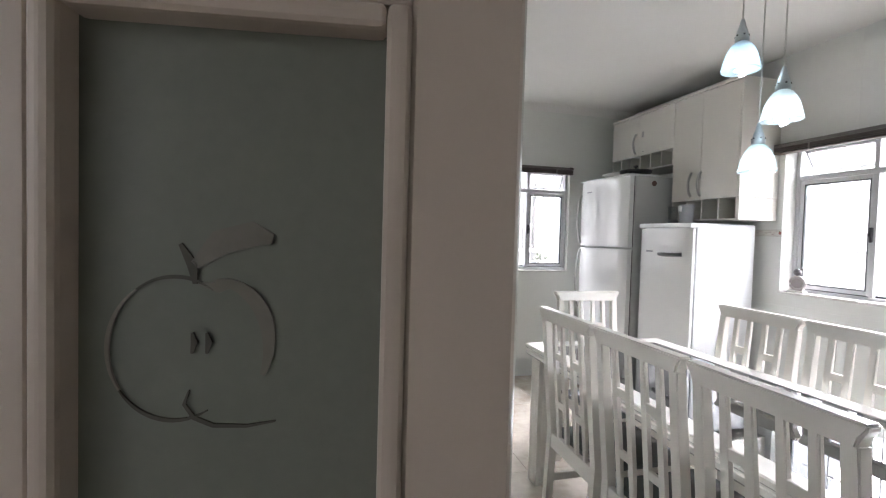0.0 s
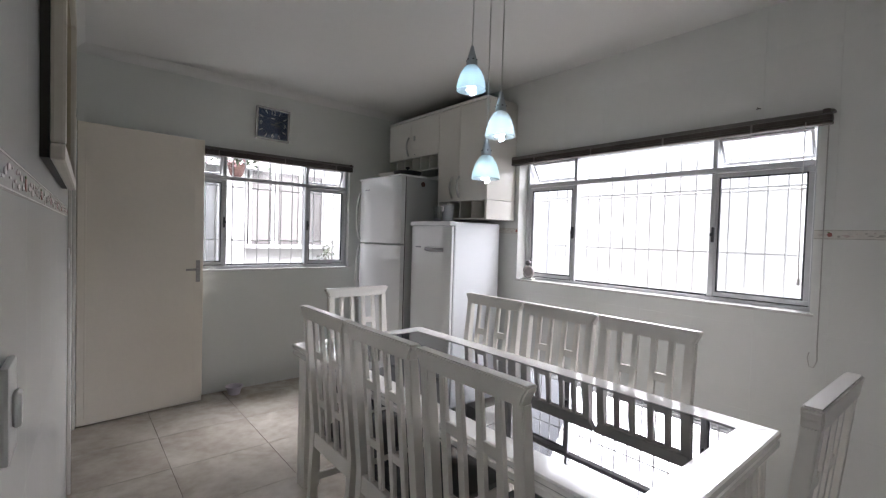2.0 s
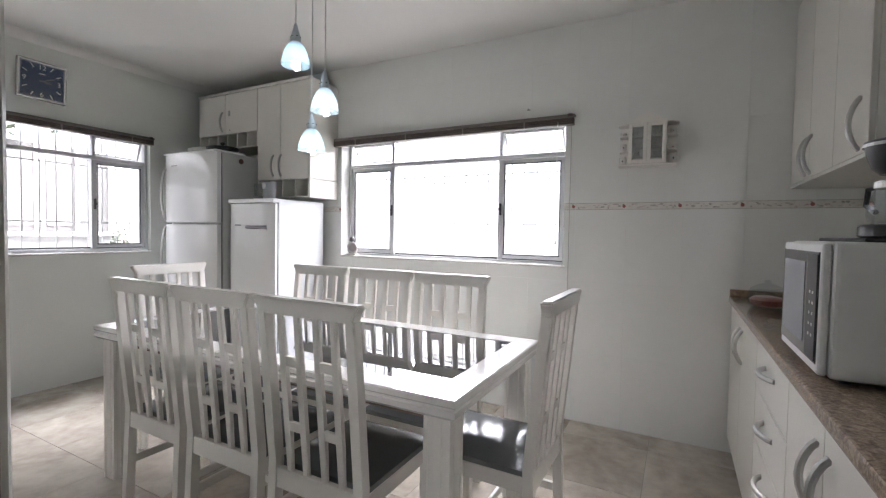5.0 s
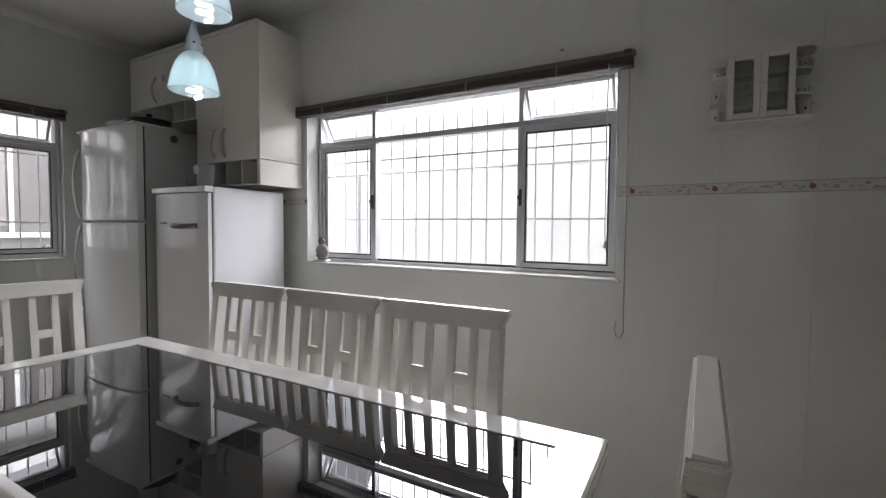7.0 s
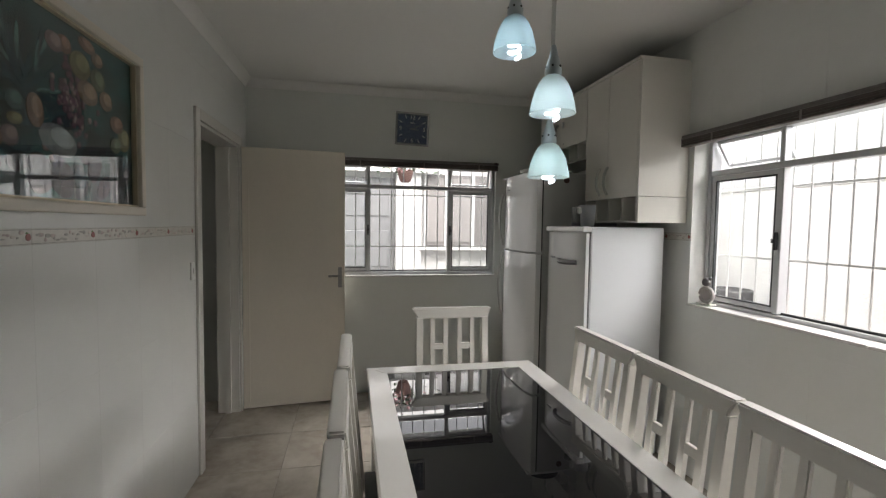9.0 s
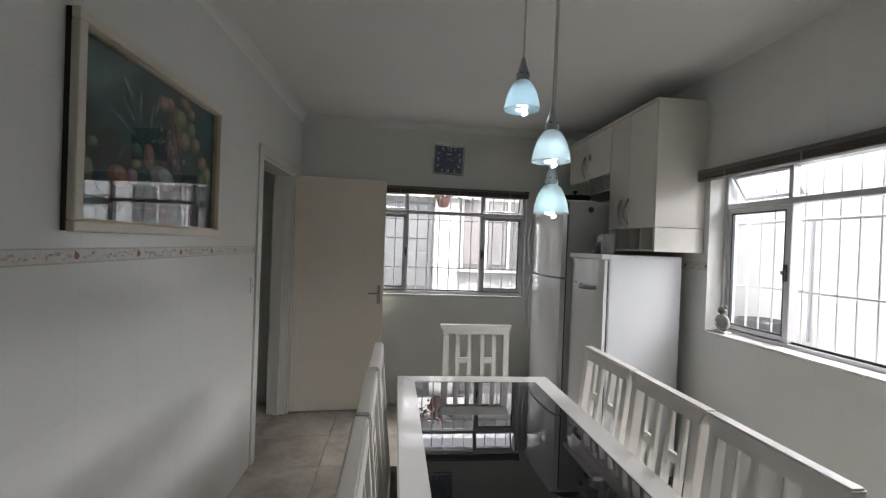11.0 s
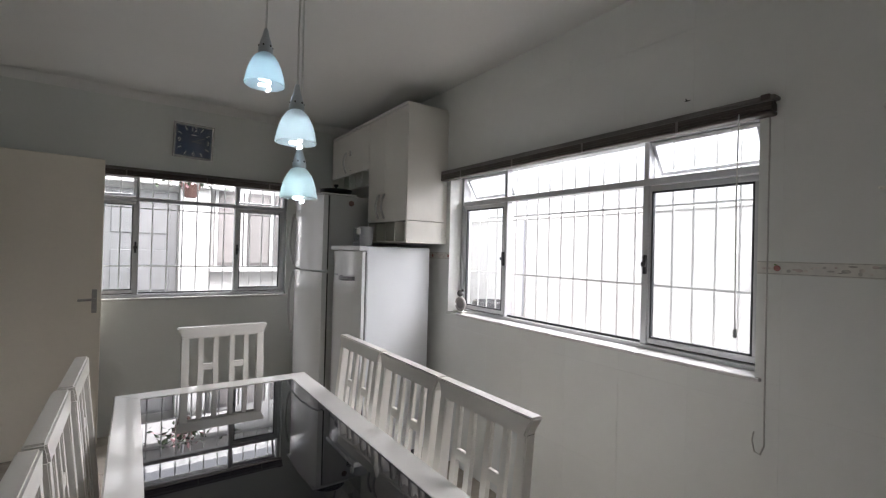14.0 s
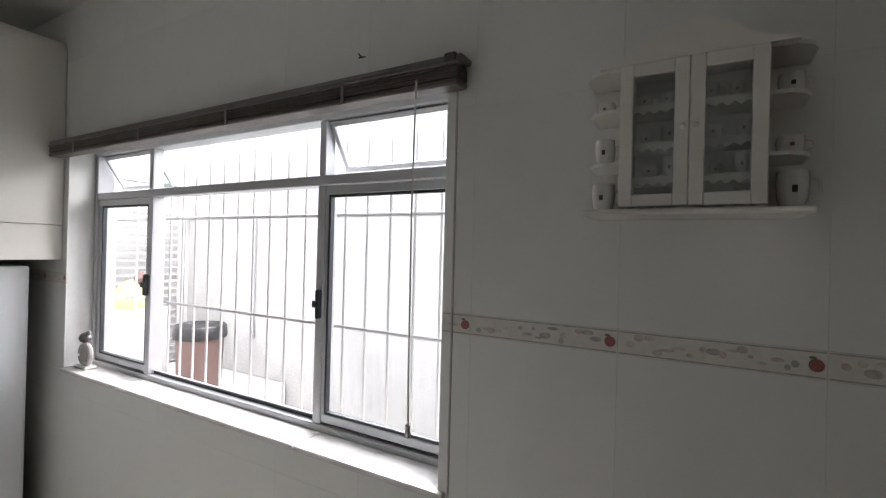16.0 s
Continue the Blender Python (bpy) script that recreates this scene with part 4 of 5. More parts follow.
def teacup(at, h, r, mat="ceramic", name="teacup", label="tiny white china cup with a painted motif"):
    c = thing(name, at, label, "cup", "miniature china")
    part("bowl", lathe([(r * 0.6, 0), (r * 0.9, h * 0.25), (r, h * 0.7), (r * 0.92, h), (r * 0.82, h), (r * 0.85, h * 0.6), (0.001, h * 0.15)], sides=14), mat, c, smooth=True)
    part("ear", tube([(0, -r * 0.9, h * 0.8), (0, -r * 1.5, h * 0.75), (0, -r * 1.6, h * 0.45), (0, -r * 0.9, h * 0.25)], r * 0.12, 6), mat, c)
    part("motif", boxes((-r * 1.04, -r * 0.9, -r * 0.16, r * 0.16, h * 0.42, h * 0.6), bevel=r * 0.03), "gasket" if h > 0.03 else "terracotta", c)
    return c


SX = EAST - 0.055
for dy, dz, h, r in ((-0.142, 0.0005, 0.06, 0.022), (-0.138, 0.0845, 0.03, 0.019), (-0.138, 0.1765, 0.036, 0.018), (0.14, 0.0005, 0.052, 0.021), (0.138, 0.0845, 0.05, 0.018), (0.138, 0.1765, 0.026, 0.017)):
    teacup((SX, 0.014 + dy, 1.694 + dz), h, r)
cup_rng = random.Random(8)
for z in (0.0005, 0.0565, 0.1145, 0.1785):
    for dy in (-0.07, -0.035, 0.03, 0.065):
        teacup((SX - 0.02, 0.014 + dy + cup_rng.uniform(-0.006, 0.006), 1.694 + z), cup_rng.uniform(0.018, 0.036), cup_rng.uniform(0.009, 0.014))

# ---- worktop, base units and what stands on them ----
CW = 1.35
worktop = thing("worktop", (CW, -0.44, 0.885), "brown speckled granite worktop", "worktop")
part("slab", boxes((0, EAST - CW - 0.002, -0.615, 0.0, 0, 0.035), bevel=0.006, segments=2), "granite", worktop)
part("upstand", boxes((EAST - CW - 0.022, EAST - CW - 0.002, -0.6, -0.004, 0.0352, 0.075), bevel=0.003), "granite", worktop)
part("upstand", boxes((0, EAST - CW - 0.024, -0.615, -0.597, 0.0352, 0.095), bevel=0.003), "granite", worktop)


def base_unit(x0, x1, fronts, label):
    """A kitchen base unit; fronts: (x0, x1, z0, z1, upright handle or not, handle x)."""
    u = thing("base_cabinet", ((x0 + x1) / 2, -0.75, 0), label, "cabinet", "kitchen base units")
    c = (x0 + x1) / 2
    part("body", boxes((x0 - c + 0.001, x1 - c - 0.001, -0.29, 0.275, 0.1, 0.883)), "laminate", u)
    part("plinth", boxes((x0 - c + 0.001, x1 - c - 0.001, -0.29, 0.24, 0, 0.1)), "granite", u)
    for a, b, z0, z1, upright, hx in fronts:
        d = part("door" if upright else "drawer_front", boxes((a - c + 0.002, b - c - 0.002, 0.276, 0.294, z0 + 0.002, z1 - 0.002), bevel=0.0015), "laminate", u)
        if upright:
            bow_handle("handle", (hx - c, 0.294, z1 - 0.22), (hx - c, 0.294, z1 - 0.06), (0, 0.032, 0), d, 0.009, "satin chrome bow handle")
        else:
            z = (z0 + z1) / 2 + 0.02
            bow_handle("handle", (hx - c - 0.085, 0.294, z), (hx - c + 0.085, 0.294, z), (0, 0.032, 0), d, 0.009, "satin chrome bow handle")
    return u


base_unit(2.62, 3.58, ((3.1, 3.58, 0.11, 0.88, True, 3.14), (2.62, 3.1, 0.11, 0.88, True, 3.05)), "off-white base unit with two doors")
base_unit(2.05, 2.62, tuple((2.05, 2.62, 0.11 + 0.1925 * k, 0.11 + 0.1925 * (k + 1), False, 2.335) for k in range(4)), "off-white base unit with four drawers")
base_unit(1.36, 2.05, ((1.705, 2.05, 0.11, 0.88, True, 1.75), (1.36, 1.705, 0.11, 0.88, True, 1.66)), "off-white base unit with two doors and bow handles")

upper = thing("wall_cabinet", (3.0, -0.88, 0), "off-white wall cabinet with bow handles over the worktop", "cabinet")
part("body", boxes((-0.55, 0.59, -0.175, 0.157, 1.545, 2.5)), "laminate", upper)
part("light_board", boxes((-0.55, 0.59, -0.175, 0.176, 1.53, 1.544)), "laminate", upper)
for a, b, hx in ((-0.55, -0.172, -0.47), (-0.17, 0.208, 0.165), (0.21, 0.588, 0.255)):
    d = part("door", boxes((a + 0.001, b - 0.001, 0.158, 0.176, 1.546, 2.498), bevel=0.0015), "laminate", upper)
    bow_handle("handle", (hx, 0.176, 1.56), (hx, 0.176, 1.74), (0, 0.032, 0), d, 0.009, "satin chrome bow handle")

mw = thing("microwave_oven", (2.06, -0.64, 0.921), "white microwave oven with a dark glass door", "microwave")
part("body", boxes((-0.215, 0.215, -0.17, 0.15, 0.012, 0.331), bevel=0.012, segments=3), "white_plastic", mw)
mdoor = part("door", boxes((-0.208, 0.208, 0.151, 0.17, 0.016, 0.327), bevel=0.009, segments=3), "white_plastic", mw)
part("window", boxes((-0.196, 0.194, 0.1695, 0.1725, 0.04, 0.306), bevel=0.001), "black_glass", mdoor, "black glass front")
part("screen", boxes((-0.07, 0.172, 0.1727, 0.1737, 0.07, 0.278)), "mid_grey", mdoor, "grey see-through mesh")
panel = part("control_panel", boxes((-0.19, -0.1, 0.1727, 0.1742, 0.045, 0.3), bevel=0.0006), "black_plastic", mw)
for r in range(5):
    for x in (-0.162, -0.135):
        part("button", boxes((x - 0.005, x + 0.005, 0.1743, 0.175, 0.1 + 0.026 * r, 0.107 + 0.026 * r)), "print_white", panel)
for x in (-0.17, 0.17):
    for y in (-0.13, 0.11):
        part("foot", rod(bmesh.new(), (x, y, 0), (x, y, 0.013), 0.014), "black_plastic", mw)

tray = thing("tray", (2.06, -0.66, 1.2525), "thin black tray lying on the microwave", "tray")
part("board", boxes((-0.19, 0.2, -0.145, 0.11, 0, 0.009), bevel=0.003), "black_plastic", tray)
maker = thing("coffee_maker", (2.08, -0.67, 1.262), "black drip coffee maker with a glass pot", "coffee maker")
part("base", lathe([(0.07, 0), (0.078, 0.006), (0.078, 0.03), (0.07, 0.036)], sides=24), "black_plastic", maker, smooth=True)
part("column", boxes((-0.055, 0.055, -0.105, -0.06, 0.0, 0.25), bevel=0.012, segments=2), "black_plastic", maker)
pot = part("pot", lathe([(0.058, 0.038), (0.064, 0.06), (0.06, 0.1), (0.046, 0.13), (0.044, 0.13), (0.057, 0.1), (0.061, 0.06), (0.05, 0.042)], sides=24, close=True), "clear", maker, "glass pot with a steel band", smooth=True)
part("band", lathe([(0.047, 0.128), (0.05, 0.13), (0.05, 0.146), (0.042, 0.15)], sides=24), "chrome", pot)
part("pot_handle", tube([(0.05, 0.02, 0.14), (0.095, 0.035, 0.135), (0.1, 0.037, 0.09), (0.066, 0.025, 0.07)], 0.007, 8), "black_plastic", pot)
part("filter_head", lathe([(0.04, 0.165), (0.056, 0.18), (0.068, 0.215), (0.074, 0.25), (0.06, 0.255)], sides=24), "black_plastic", maker, smooth=True)
part("rim", lathe([(0.0742, 0.236), (0.0765, 0.236), (0.0765, 0.244), (0.0742, 0.244)], sides=24, close=True), "chrome", maker)

jar = thing("sweet_jar", (3.16, -0.56, 0.9205), "round glass jar of red sweets with a lid", "jar")
jar.scale = (1.2, 1.2, 1.2)
part("glass", lathe([(0.05, 0.0), (0.065, 0.012), (0.07, 0.045), (0.06, 0.07), (0.057, 0.07), (0.066, 0.045), (0.06, 0.014), (0.045, 0.005)], sides=24, close=True), "clear", jar, smooth=True)
part("sweets", lathe([(0.04, 0.006), (0.056, 0.014), (0.061, 0.034), (0.045, 0.046), (0.02, 0.05), (0.001, 0.049)], sides=14), "red", jar)
part("lid", lathe([(0.06, 0.071), (0.058, 0.08), (0.03, 0.096), (0.01, 0.1), (0.012, 0.112), (0.001, 0.116)], sides=24), "clear", jar, smooth=True)

# ---- on the west wall ----
picture = thing("framed_picture", (0, 0, 0), "still life of fruit under glass in a cream frame", "picture")
picture.matrix_world = WEST @ pose(0.001, 1.43, 1.845)
PH, PZ = 0.51, 0.325
fr = bmesh.new()
for s in ((-PH, PH, PZ - 0.035, PZ), (-PH, PH, -PZ, -PZ + 0.035), (-PH, -PH + 0.035, -PZ + 0.035, PZ - 0.035), (PH - 0.035, PH, -PZ + 0.035, PZ - 0.035)):
    box(fr, 0.016, 0.042, *s, bevel=0.006, segments=2)
part("outer_moulding", fr, "frame_cream", picture)
fr = bmesh.new()
for s in ((-PH + 0.035, PH - 0.035, PZ - 0.043, PZ - 0.035), (-PH + 0.035, PH - 0.035, -PZ + 0.035, -PZ + 0.043), (-PH + 0.035, -PH + 0.043, -PZ + 0.043, PZ - 0.043), (PH - 0.043, PH - 0.035, -PZ + 0.043, PZ - 0.043)):
    box(fr, 0.004, 0.026, *s)
part("inner_slip", fr, "gold", picture)


def canvas():
    """Dark teal brushed ground, lighter towards one corner."""
    m = material("painted_canvas", (0.03, 0.06, 0.06), 0.5, vary=0.5, scale=7, bump=0.05, grain=60)
    n, l = m.node_tree.nodes, m.node_tree.links
    noise_c = n.new("ShaderNodeTexNoise")
    noise_c.inputs["Scale"].default_value, noise_c.inputs["Detail"].default_value, noise_c.inputs["Distortion"].default_value = 3.2, 5, 1.5
    l.new(n["Texture Coordinate"].outputs["Object"], noise_c.inputs["Vector"])
    ramp = n.new("ShaderNodeValToRGB")
    e = ramp.color_ramp.elements
    e[0].position, e[0].color = 0.36, (0.012, 0.03, 0.033, 1)
    e[1].position, e[1].color = 0.66, (0.035, 0.15, 0.15, 1)
    l.new(noise_c.outputs["Fac"], ramp.inputs[0])
    l.new(ramp.outputs[0], n["Principled BSDF"].inputs["Base Color"])
    return m


# Dark frame side, made deeper so it also draws the shadow gap behind.
rim = bmesh.new()
for a, b, c, d in ((-PH + 0.003, PH - 0.003, PZ - 0.033, PZ - 0.003), (-PH + 0.003, PH - 0.003, -PZ + 0.003, -PZ + 0.033), (-PH + 0.003, -PH + 0.033, -PZ + 0.033, PZ - 0.033), (PH - 0.033, PH - 0.003, -PZ + 0.033, PZ - 0.033)):
    box(rim, 0.0, 0.0158, a, b, c, d)
part("frame_back", rim, "frame_dark", picture, "dark back of the frame, deepened to take in the shadow gap")
painting = part("canvas", boxes((0.006, 0.008, -PH + 0.04, PH - 0.04, -PZ + 0.04, PZ - 0.04)), canvas(), picture)
rng = random.Random(5)


def dab(y, z, ry, rz, mat, tilt=0.0, layer=0):
    """A painted fruit: a very flat oval on the canvas."""
    x0 = 0.0082 + 0.0005 * layer
    outline = [(y + ry * math.cos(a) * math.cos(tilt) - rz * math.sin(a) * math.sin(tilt), z + ry * math.cos(a) * math.sin(tilt) + rz * math.sin(a) * math.cos(tilt)) for a in (2 * math.pi * k / 18 for k in range(18))]
    bm = prism(outline, "x", x0 - 0.001, x0 + 0.0006)
    return part("painted_fruit", bm, mat, painting)


palette = [(0.36, 0.25, 0.18), (0.3, 0.29, 0.15), (0.2, 0.24, 0.15), (0.34, 0.2, 0.14), (0.32, 0.24, 0.23), (0.1, 0.22, 0.2), (0.34, 0.38, 0.38), (0.17, 0.09, 0.12), (0.012, 0.022, 0.028), (0.025, 0.07, 0.085), (0.05, 0.06, 0.1)]


def painted(c, light):
    """Muted oil colours, and a lighter one for the lit side of a fruit."""
    key = "painted_fruit_%d_%d" % (c, light)
    if key not in M:
        M[key] = material(key, [min(1.0, v * (1.45 if light else 0.8)) for v in palette[c]], 0.5, vary=0.4, scale=18, bump=0.03)
    return key


def fruit(y, z, a, b, c, tilt=0.0, layer=0):
    dab(y, z, a, b, painted(c, 0), tilt, layer)
    dab(y + 0.2 * a, z + 0.22 * b, 0.62 * a, 0.62 * b, painted(c, 1), tilt, layer + 1)


for k in range(26):
    fruit(rng.uniform(-0.44, 0.44), rng.uniform(-0.26, -0.02), rng.uniform(0.03, 0.07), rng.uniform(0.03, 0.06), rng.choice((8, 8, 9)), rng.uniform(-0.7, 0.7), 0)
for k in range(44):
    a, r = rng.uniform(0.2, 2.9), rng.uniform(0.03, 0.2)
    dab(-0.13 + r * math.cos(a), 0.01 + r * math.sin(a), 0.055, 0.008, painted(9 if k % 3 else 5, k % 2), a + rng.uniform(-0.3, 0.3), 1)
for cy, cz, spread, tone, count in ((0.08, 0.06, 0.042, 7, 70), (0.0, -0.14, 0.022, 10, 26), (0.12, -0.03, 0.035, 7, 24)):
    for k in range(count):
        fruit(cy + rng.gauss(0, spread), cz + rng.gauss(0, spread * 1.2), 0.011, 0.0115, tone if k % 6 else 4, 0, 3)
for u, v, a, b, c in ((0.17, 0.09, 0.058, 0.041, 0), (0.13, 0.17, 0.056, 0.046, 1), (0.23, 0.15, 0.045, 0.039, 2), (0.23, 0.22, 0.034, 0.024, 0), (0.17, 0.25, 0.047, 0.023, 3), (-0.00, 0.20, 0.040, 0.030, 4), (0.05, 0.21, 0.035, 0.028, 3), (0.28, 0.09, 0.041, 0.035, 0), (-0.09, -0.03, 0.036, 0.049, 0), (-0.17, -0.02, 0.033, 0.027, 5), (-0.17, -0.07, 0.029, 0.017, 1), (-0.27, -0.13, 0.056, 0.038, 3), (0.01, -0.10, 0.090, 0.048, 6), (-0.19, -0.12, 0.032, 0.029, 4), (-0.40, -0.04, 0.024, 0.018, 2), (-0.45, -0.07, 0.025, 0.028, 1), (-0.43, -0.13, 0.039, 0.041, 2), (0.35, 0.02, 0.047, 0.032, 3), (0.40, -0.03, 0.043, 0.046, 1), (0.34, -0.06, 0.037, 0.030, 2)):
    fruit(u, v, a, b, c, rng.uniform(-0.15, 0.15), 5)
part("glazing", boxes((0.0135, 0.0155, -PH + 0.037, PH - 0.037, -PZ + 0.037, PZ - 0.037)), "picture_glass", picture).visible_shadow = False

switch = thing("light_switch", (0, 0, 0), "white plastic light switch plate", "switch")
switch.matrix_world = WEST @ pose(0.001, 0.42, 1.16)
part("plate", boxes((0, 0.009, -0.037, 0.037, -0.058, 0.058), bevel=0.004, segments=2), "white_plastic", switch)
part("rocker", boxes((0.009, 0.017, -0.012, 0.012, -0.022, 0.022), bevel=0.003), "white_plastic", switch)
bell = thing("light_switch", (0, 0, 0), "white plastic switch plate beside the doorway", "switch")
bell.matrix_world = WEST @ pose(0.001, 2.56, 1.22)
part("plate", boxes((0, 0.009, -0.03, 0.03, -0.05, 0.05), bevel=0.004, segments=2), "white_plastic", bell)
part("rocker", boxes((0.009, 0.014, -0.01, 0.01, -0.018, 0.018), bevel=0.002), "white_plastic", bell)

# ---- small things ----
bowl = thing("pet_bowl", (1.8, 3.97, 0.0005), "pale lilac plastic bowl on the floor", "bowl")
part("bowl", lathe([(0.042, 0), (0.045, 0.004), (0.062, 0.06), (0.07, 0.064), (0.069, 0.068), (0.06, 0.066), (0.041, 0.008), (0.001, 0.006)], sides=24), "lilac", bowl, smooth=True)
bird = thing("bird_ornament", (EAST + 0.045, 2.37, WIN_E[2] + 0.0145), "small dark bird on a white-rimmed taupe plate ornament", "ornament")
bird.scale = (1.2, 1.2, 1.2)
part("plate", lathe([(0.001, -0.004), (0.036, -0.004), (0.036, 0.004), (0.001, 0.004)], sides=24), "plate_grey", bird).matrix_local = pose(0, 0, 0.05, 0, 90, 0)
part("base", boxes((-0.02, 0.02, -0.045, 0.045, 0, 0.01), bevel=0.003), "ceramic", bird)
part("wreath", tube([(0, 0.04 * math.cos(a), 0.05 + 0.036 * math.sin(a)) for a in (k * math.pi / 10 for k in range(20))], 0.009, 8), "plate_rim", bird, smooth=True)
part("body", lathe([(0.002, -0.022), (0.017, -0.012), (0.021, 0), (0.015, 0.014), (0.002, 0.022)], (0, 0.004, 0.112), 14), "bird_grey", bird, smooth=True)
part("head", lathe([(0.001, -0.01), (0.008, -0.005), (0.009, 0.002), (0.002, 0.01)], (0, -0.02, 0.132), 12), "bird_grey", bird, smooth=True)

hook = thing("wall_hook", (EAST - 0.001, 0.785, 2.125), "small dark metal hook in the wall over the window", "hook")
part("shank", tube([(0.0, 0, 0), (-0.012, 0, 0.001), (-0.016, 0.0, 0.005)], 0.002, 6), "gasket", hook)
part("plate", boxes((-0.002, 0.0, -0.012, 0.012, -0.002, 0.002), bevel=0.0008), "gasket", hook)

# ---- outside ----
ground = tagged(part("ground", boxes((-400, 400, -400, 400, -0.4, -0.14)), "concrete"), "grey concrete yard", "ground", "", "structure")
yard_wall = tagged(part("yard_wall", boxes((5.45, 5.6, -4, 9, -0.14, 1.87)), "stucco"), "white rough-plastered yard wall", "wall", "", "structure")
part("coping", boxes((5.42, 5.63, -4, 9, 1.872, 1.905), bevel=0.006), "stucco", yard_wall)
out = thing("outer_sill", (EAST + 0.2, 1.48, 0.93), "worn brick ledge outside the window", "window sill", "", "structure")
for k in range(9):
    dz = rng.uniform(-0.006, 0.006)
    part("brick", boxes((0.0, 0.12, -0.99 + 0.22 * k + 0.006, -0.99 + 0.22 * k + 0.212, dz, 0.06 + dz), bevel=0.006), "brick", out)
part("bed", boxes((0.0, 0.11, -0.99, 0.99, -1.07, -0.008)), "stucco", out)
louvre = thing("louvred_door", (4.98, 4.62, -0.14), "white louvred metal door at the end of the side yard", "door")
part("frame", boxes((-0.42, -0.36, -0.02, 0.02, 0, 2.3), (0.36, 0.42, -0.02, 0.02, 0, 2.3), (-0.36, 0.36, -0.02, 0.02, 2.24, 2.3), (-0.36, 0.36, -0.02, 0.02, 0, 0.08)), "stucco", louvre)
for k in range(30):
    bm = boxes((-0.36, 0.36, -0.003, 0.003, -0.03, 0.03))
    bmesh.ops.rotate(bm, cent=(0, 0, 0), matrix=Matrix.Rotation(radians(35), 3, "X"), verts=bm.verts)
    bmesh.ops.translate(bm, vec=(0, 0, 0.12 + 0.072 * k), verts=bm.verts)
    part("slat", bm, "bar_paint", louvre)
end_wall = tagged(part("yard_end_wall", boxes((3.8, 4.55, 4.6, 4.75, -0.14, 2.9), (5.41, 5.45, 4.6, 4.75, -0.14, 2.9), (4.55, 5.41, 4.6, 4.75, 2.2, 2.9)), "stucco"), "white plastered wall closing the side yard", "wall", "", "structure")
ledge = tagged(part("yard_step", boxes((4.35, 5.44, 3.1, 4.58, -0.14, 0.42), bevel=0.01), "stucco"), "raised white masonry step in the side yard", "step", "", "structure")
bin_ = thing("rubbish_bin", (4.9, 3.5, 0.421), "brown plastic rubbish bin lined with a black bag", "bin")
bin_.scale = (0.8, 0.8, 0.8)
part("barrel", lathe([(0.19, 0), (0.2, 0.02), (0.225, 0.6), (0.24, 0.64), (0.23, 0.65), (0.2, 0.63)], sides=28), "bin_plastic", bin_, smooth=True)
part("bag", lathe([(0.247, 0.55), (0.251, 0.58), (0.245, 0.66), (0.23, 0.68), (0.2, 0.66), (0.1, 0.64), (0.01, 0.63)], sides=22), "black_bag", bin_, smooth=True)
pipe = thing("wall_pipe", (5.43, 3.55, -0.14), "thin pale pipe on the yard wall", "pipe")
part("tube", rod(bmesh.new(), (0, 0, 0.9), (0, 0, 2.0), 0.012), "mid_grey", pipe)
cloth = thing("folded_cloth", (4.72, 4.2, 1.061), "yellow-green cloth on a low white cupboard", "cloth")
part("cloth", lathe([(0.14, 0), (0.15, 0.05), (0.11, 0.16), (0.06, 0.22), (0.01, 0.24)], sides=12), "yellow", cloth, smooth=True)
part("knot", lathe([(0.05, 0.2), (0.07, 0.25), (0.04, 0.3), (0.01, 0.31)], (0.06, -0.05, 0), 10), "bin_plastic", cloth, smooth=True)
low = thing("yard_cupboard", (4.72, 4.2, 0.421), "low white cupboard in the side yard", "cupboard")
part("body", boxes((-0.24, 0.24, -0.16, 0.18, 0.05, 0.638), bevel=0.006), "bar_paint", low)
part("foot", boxes((-0.22, 0.22, -0.14, 0.16, 0, 0.05)), "mid_grey", low)
part("door", boxes((-0.23, 0.23, -0.175, -0.161, 0.08, 0.61), bevel=0.003), "bar_paint", low)

house = thing("rear_building", (2.4, 6.45, -0.14), "white plastered rear building across the yard", "building")
part("wall", boxes((-4.0, 3.4, 0, 0.2, 0, 2.75)), "stucco", house)
part("pillar", boxes((-0.2, 0.15, -0.12, 0, 0, 2.6), bevel=0.004), "stucco", house)
part("pillar", boxes((-1.42, -1.26, -0.12, 0, 0, 2.6), bevel=0.004), "stucco", house)
part("roof", boxes((-4.0, 3.6, -0.3, 0.4, 2.76, 2.9)), "stucco", house)
part("beam", boxes((-4.0, 0.4, -0.2, -0.13, 2.35, 2.6)), "stucco", house)
hd = part("door", boxes((-0.98, -0.22, -0.05, -0.01, 0.02, 2.28), bevel=0.006), "outer_grey", house, "grey steel door")
for z in (0.3, 1.05, 1.75):
    part("door_panel", boxes((-0.9, -0.3, -0.062, -0.051, z, z + 0.5), bevel=0.006), "outer_grey", hd)
hd = part("door", boxes((-1.24, -1.0, -0.05, -0.01, 0.02, 2.28), bevel=0.006), "outer_grey", house, "grey steel door leaf")
hd = part("door", boxes((-2.3, -1.45, -0.05, -0.01, 0.02, 2.28), bevel=0.006), "outer_grey", house, "grey steel door beyond the pillar")
hw = part("window", boxes((0.2, 1.3, -0.04, -0.005, 1.34, 2.35), bevel=0.004), "curtain_dark", house, "dim window with drawn brown curtains and pale frames")
for x in (0.2, 0.5, 0.56, 0.9, 1.26):
    part("window_frame", boxes((x, x + 0.04, -0.062, -0.042, 1.34, 2.35), bevel=0.003), "stucco", hw)
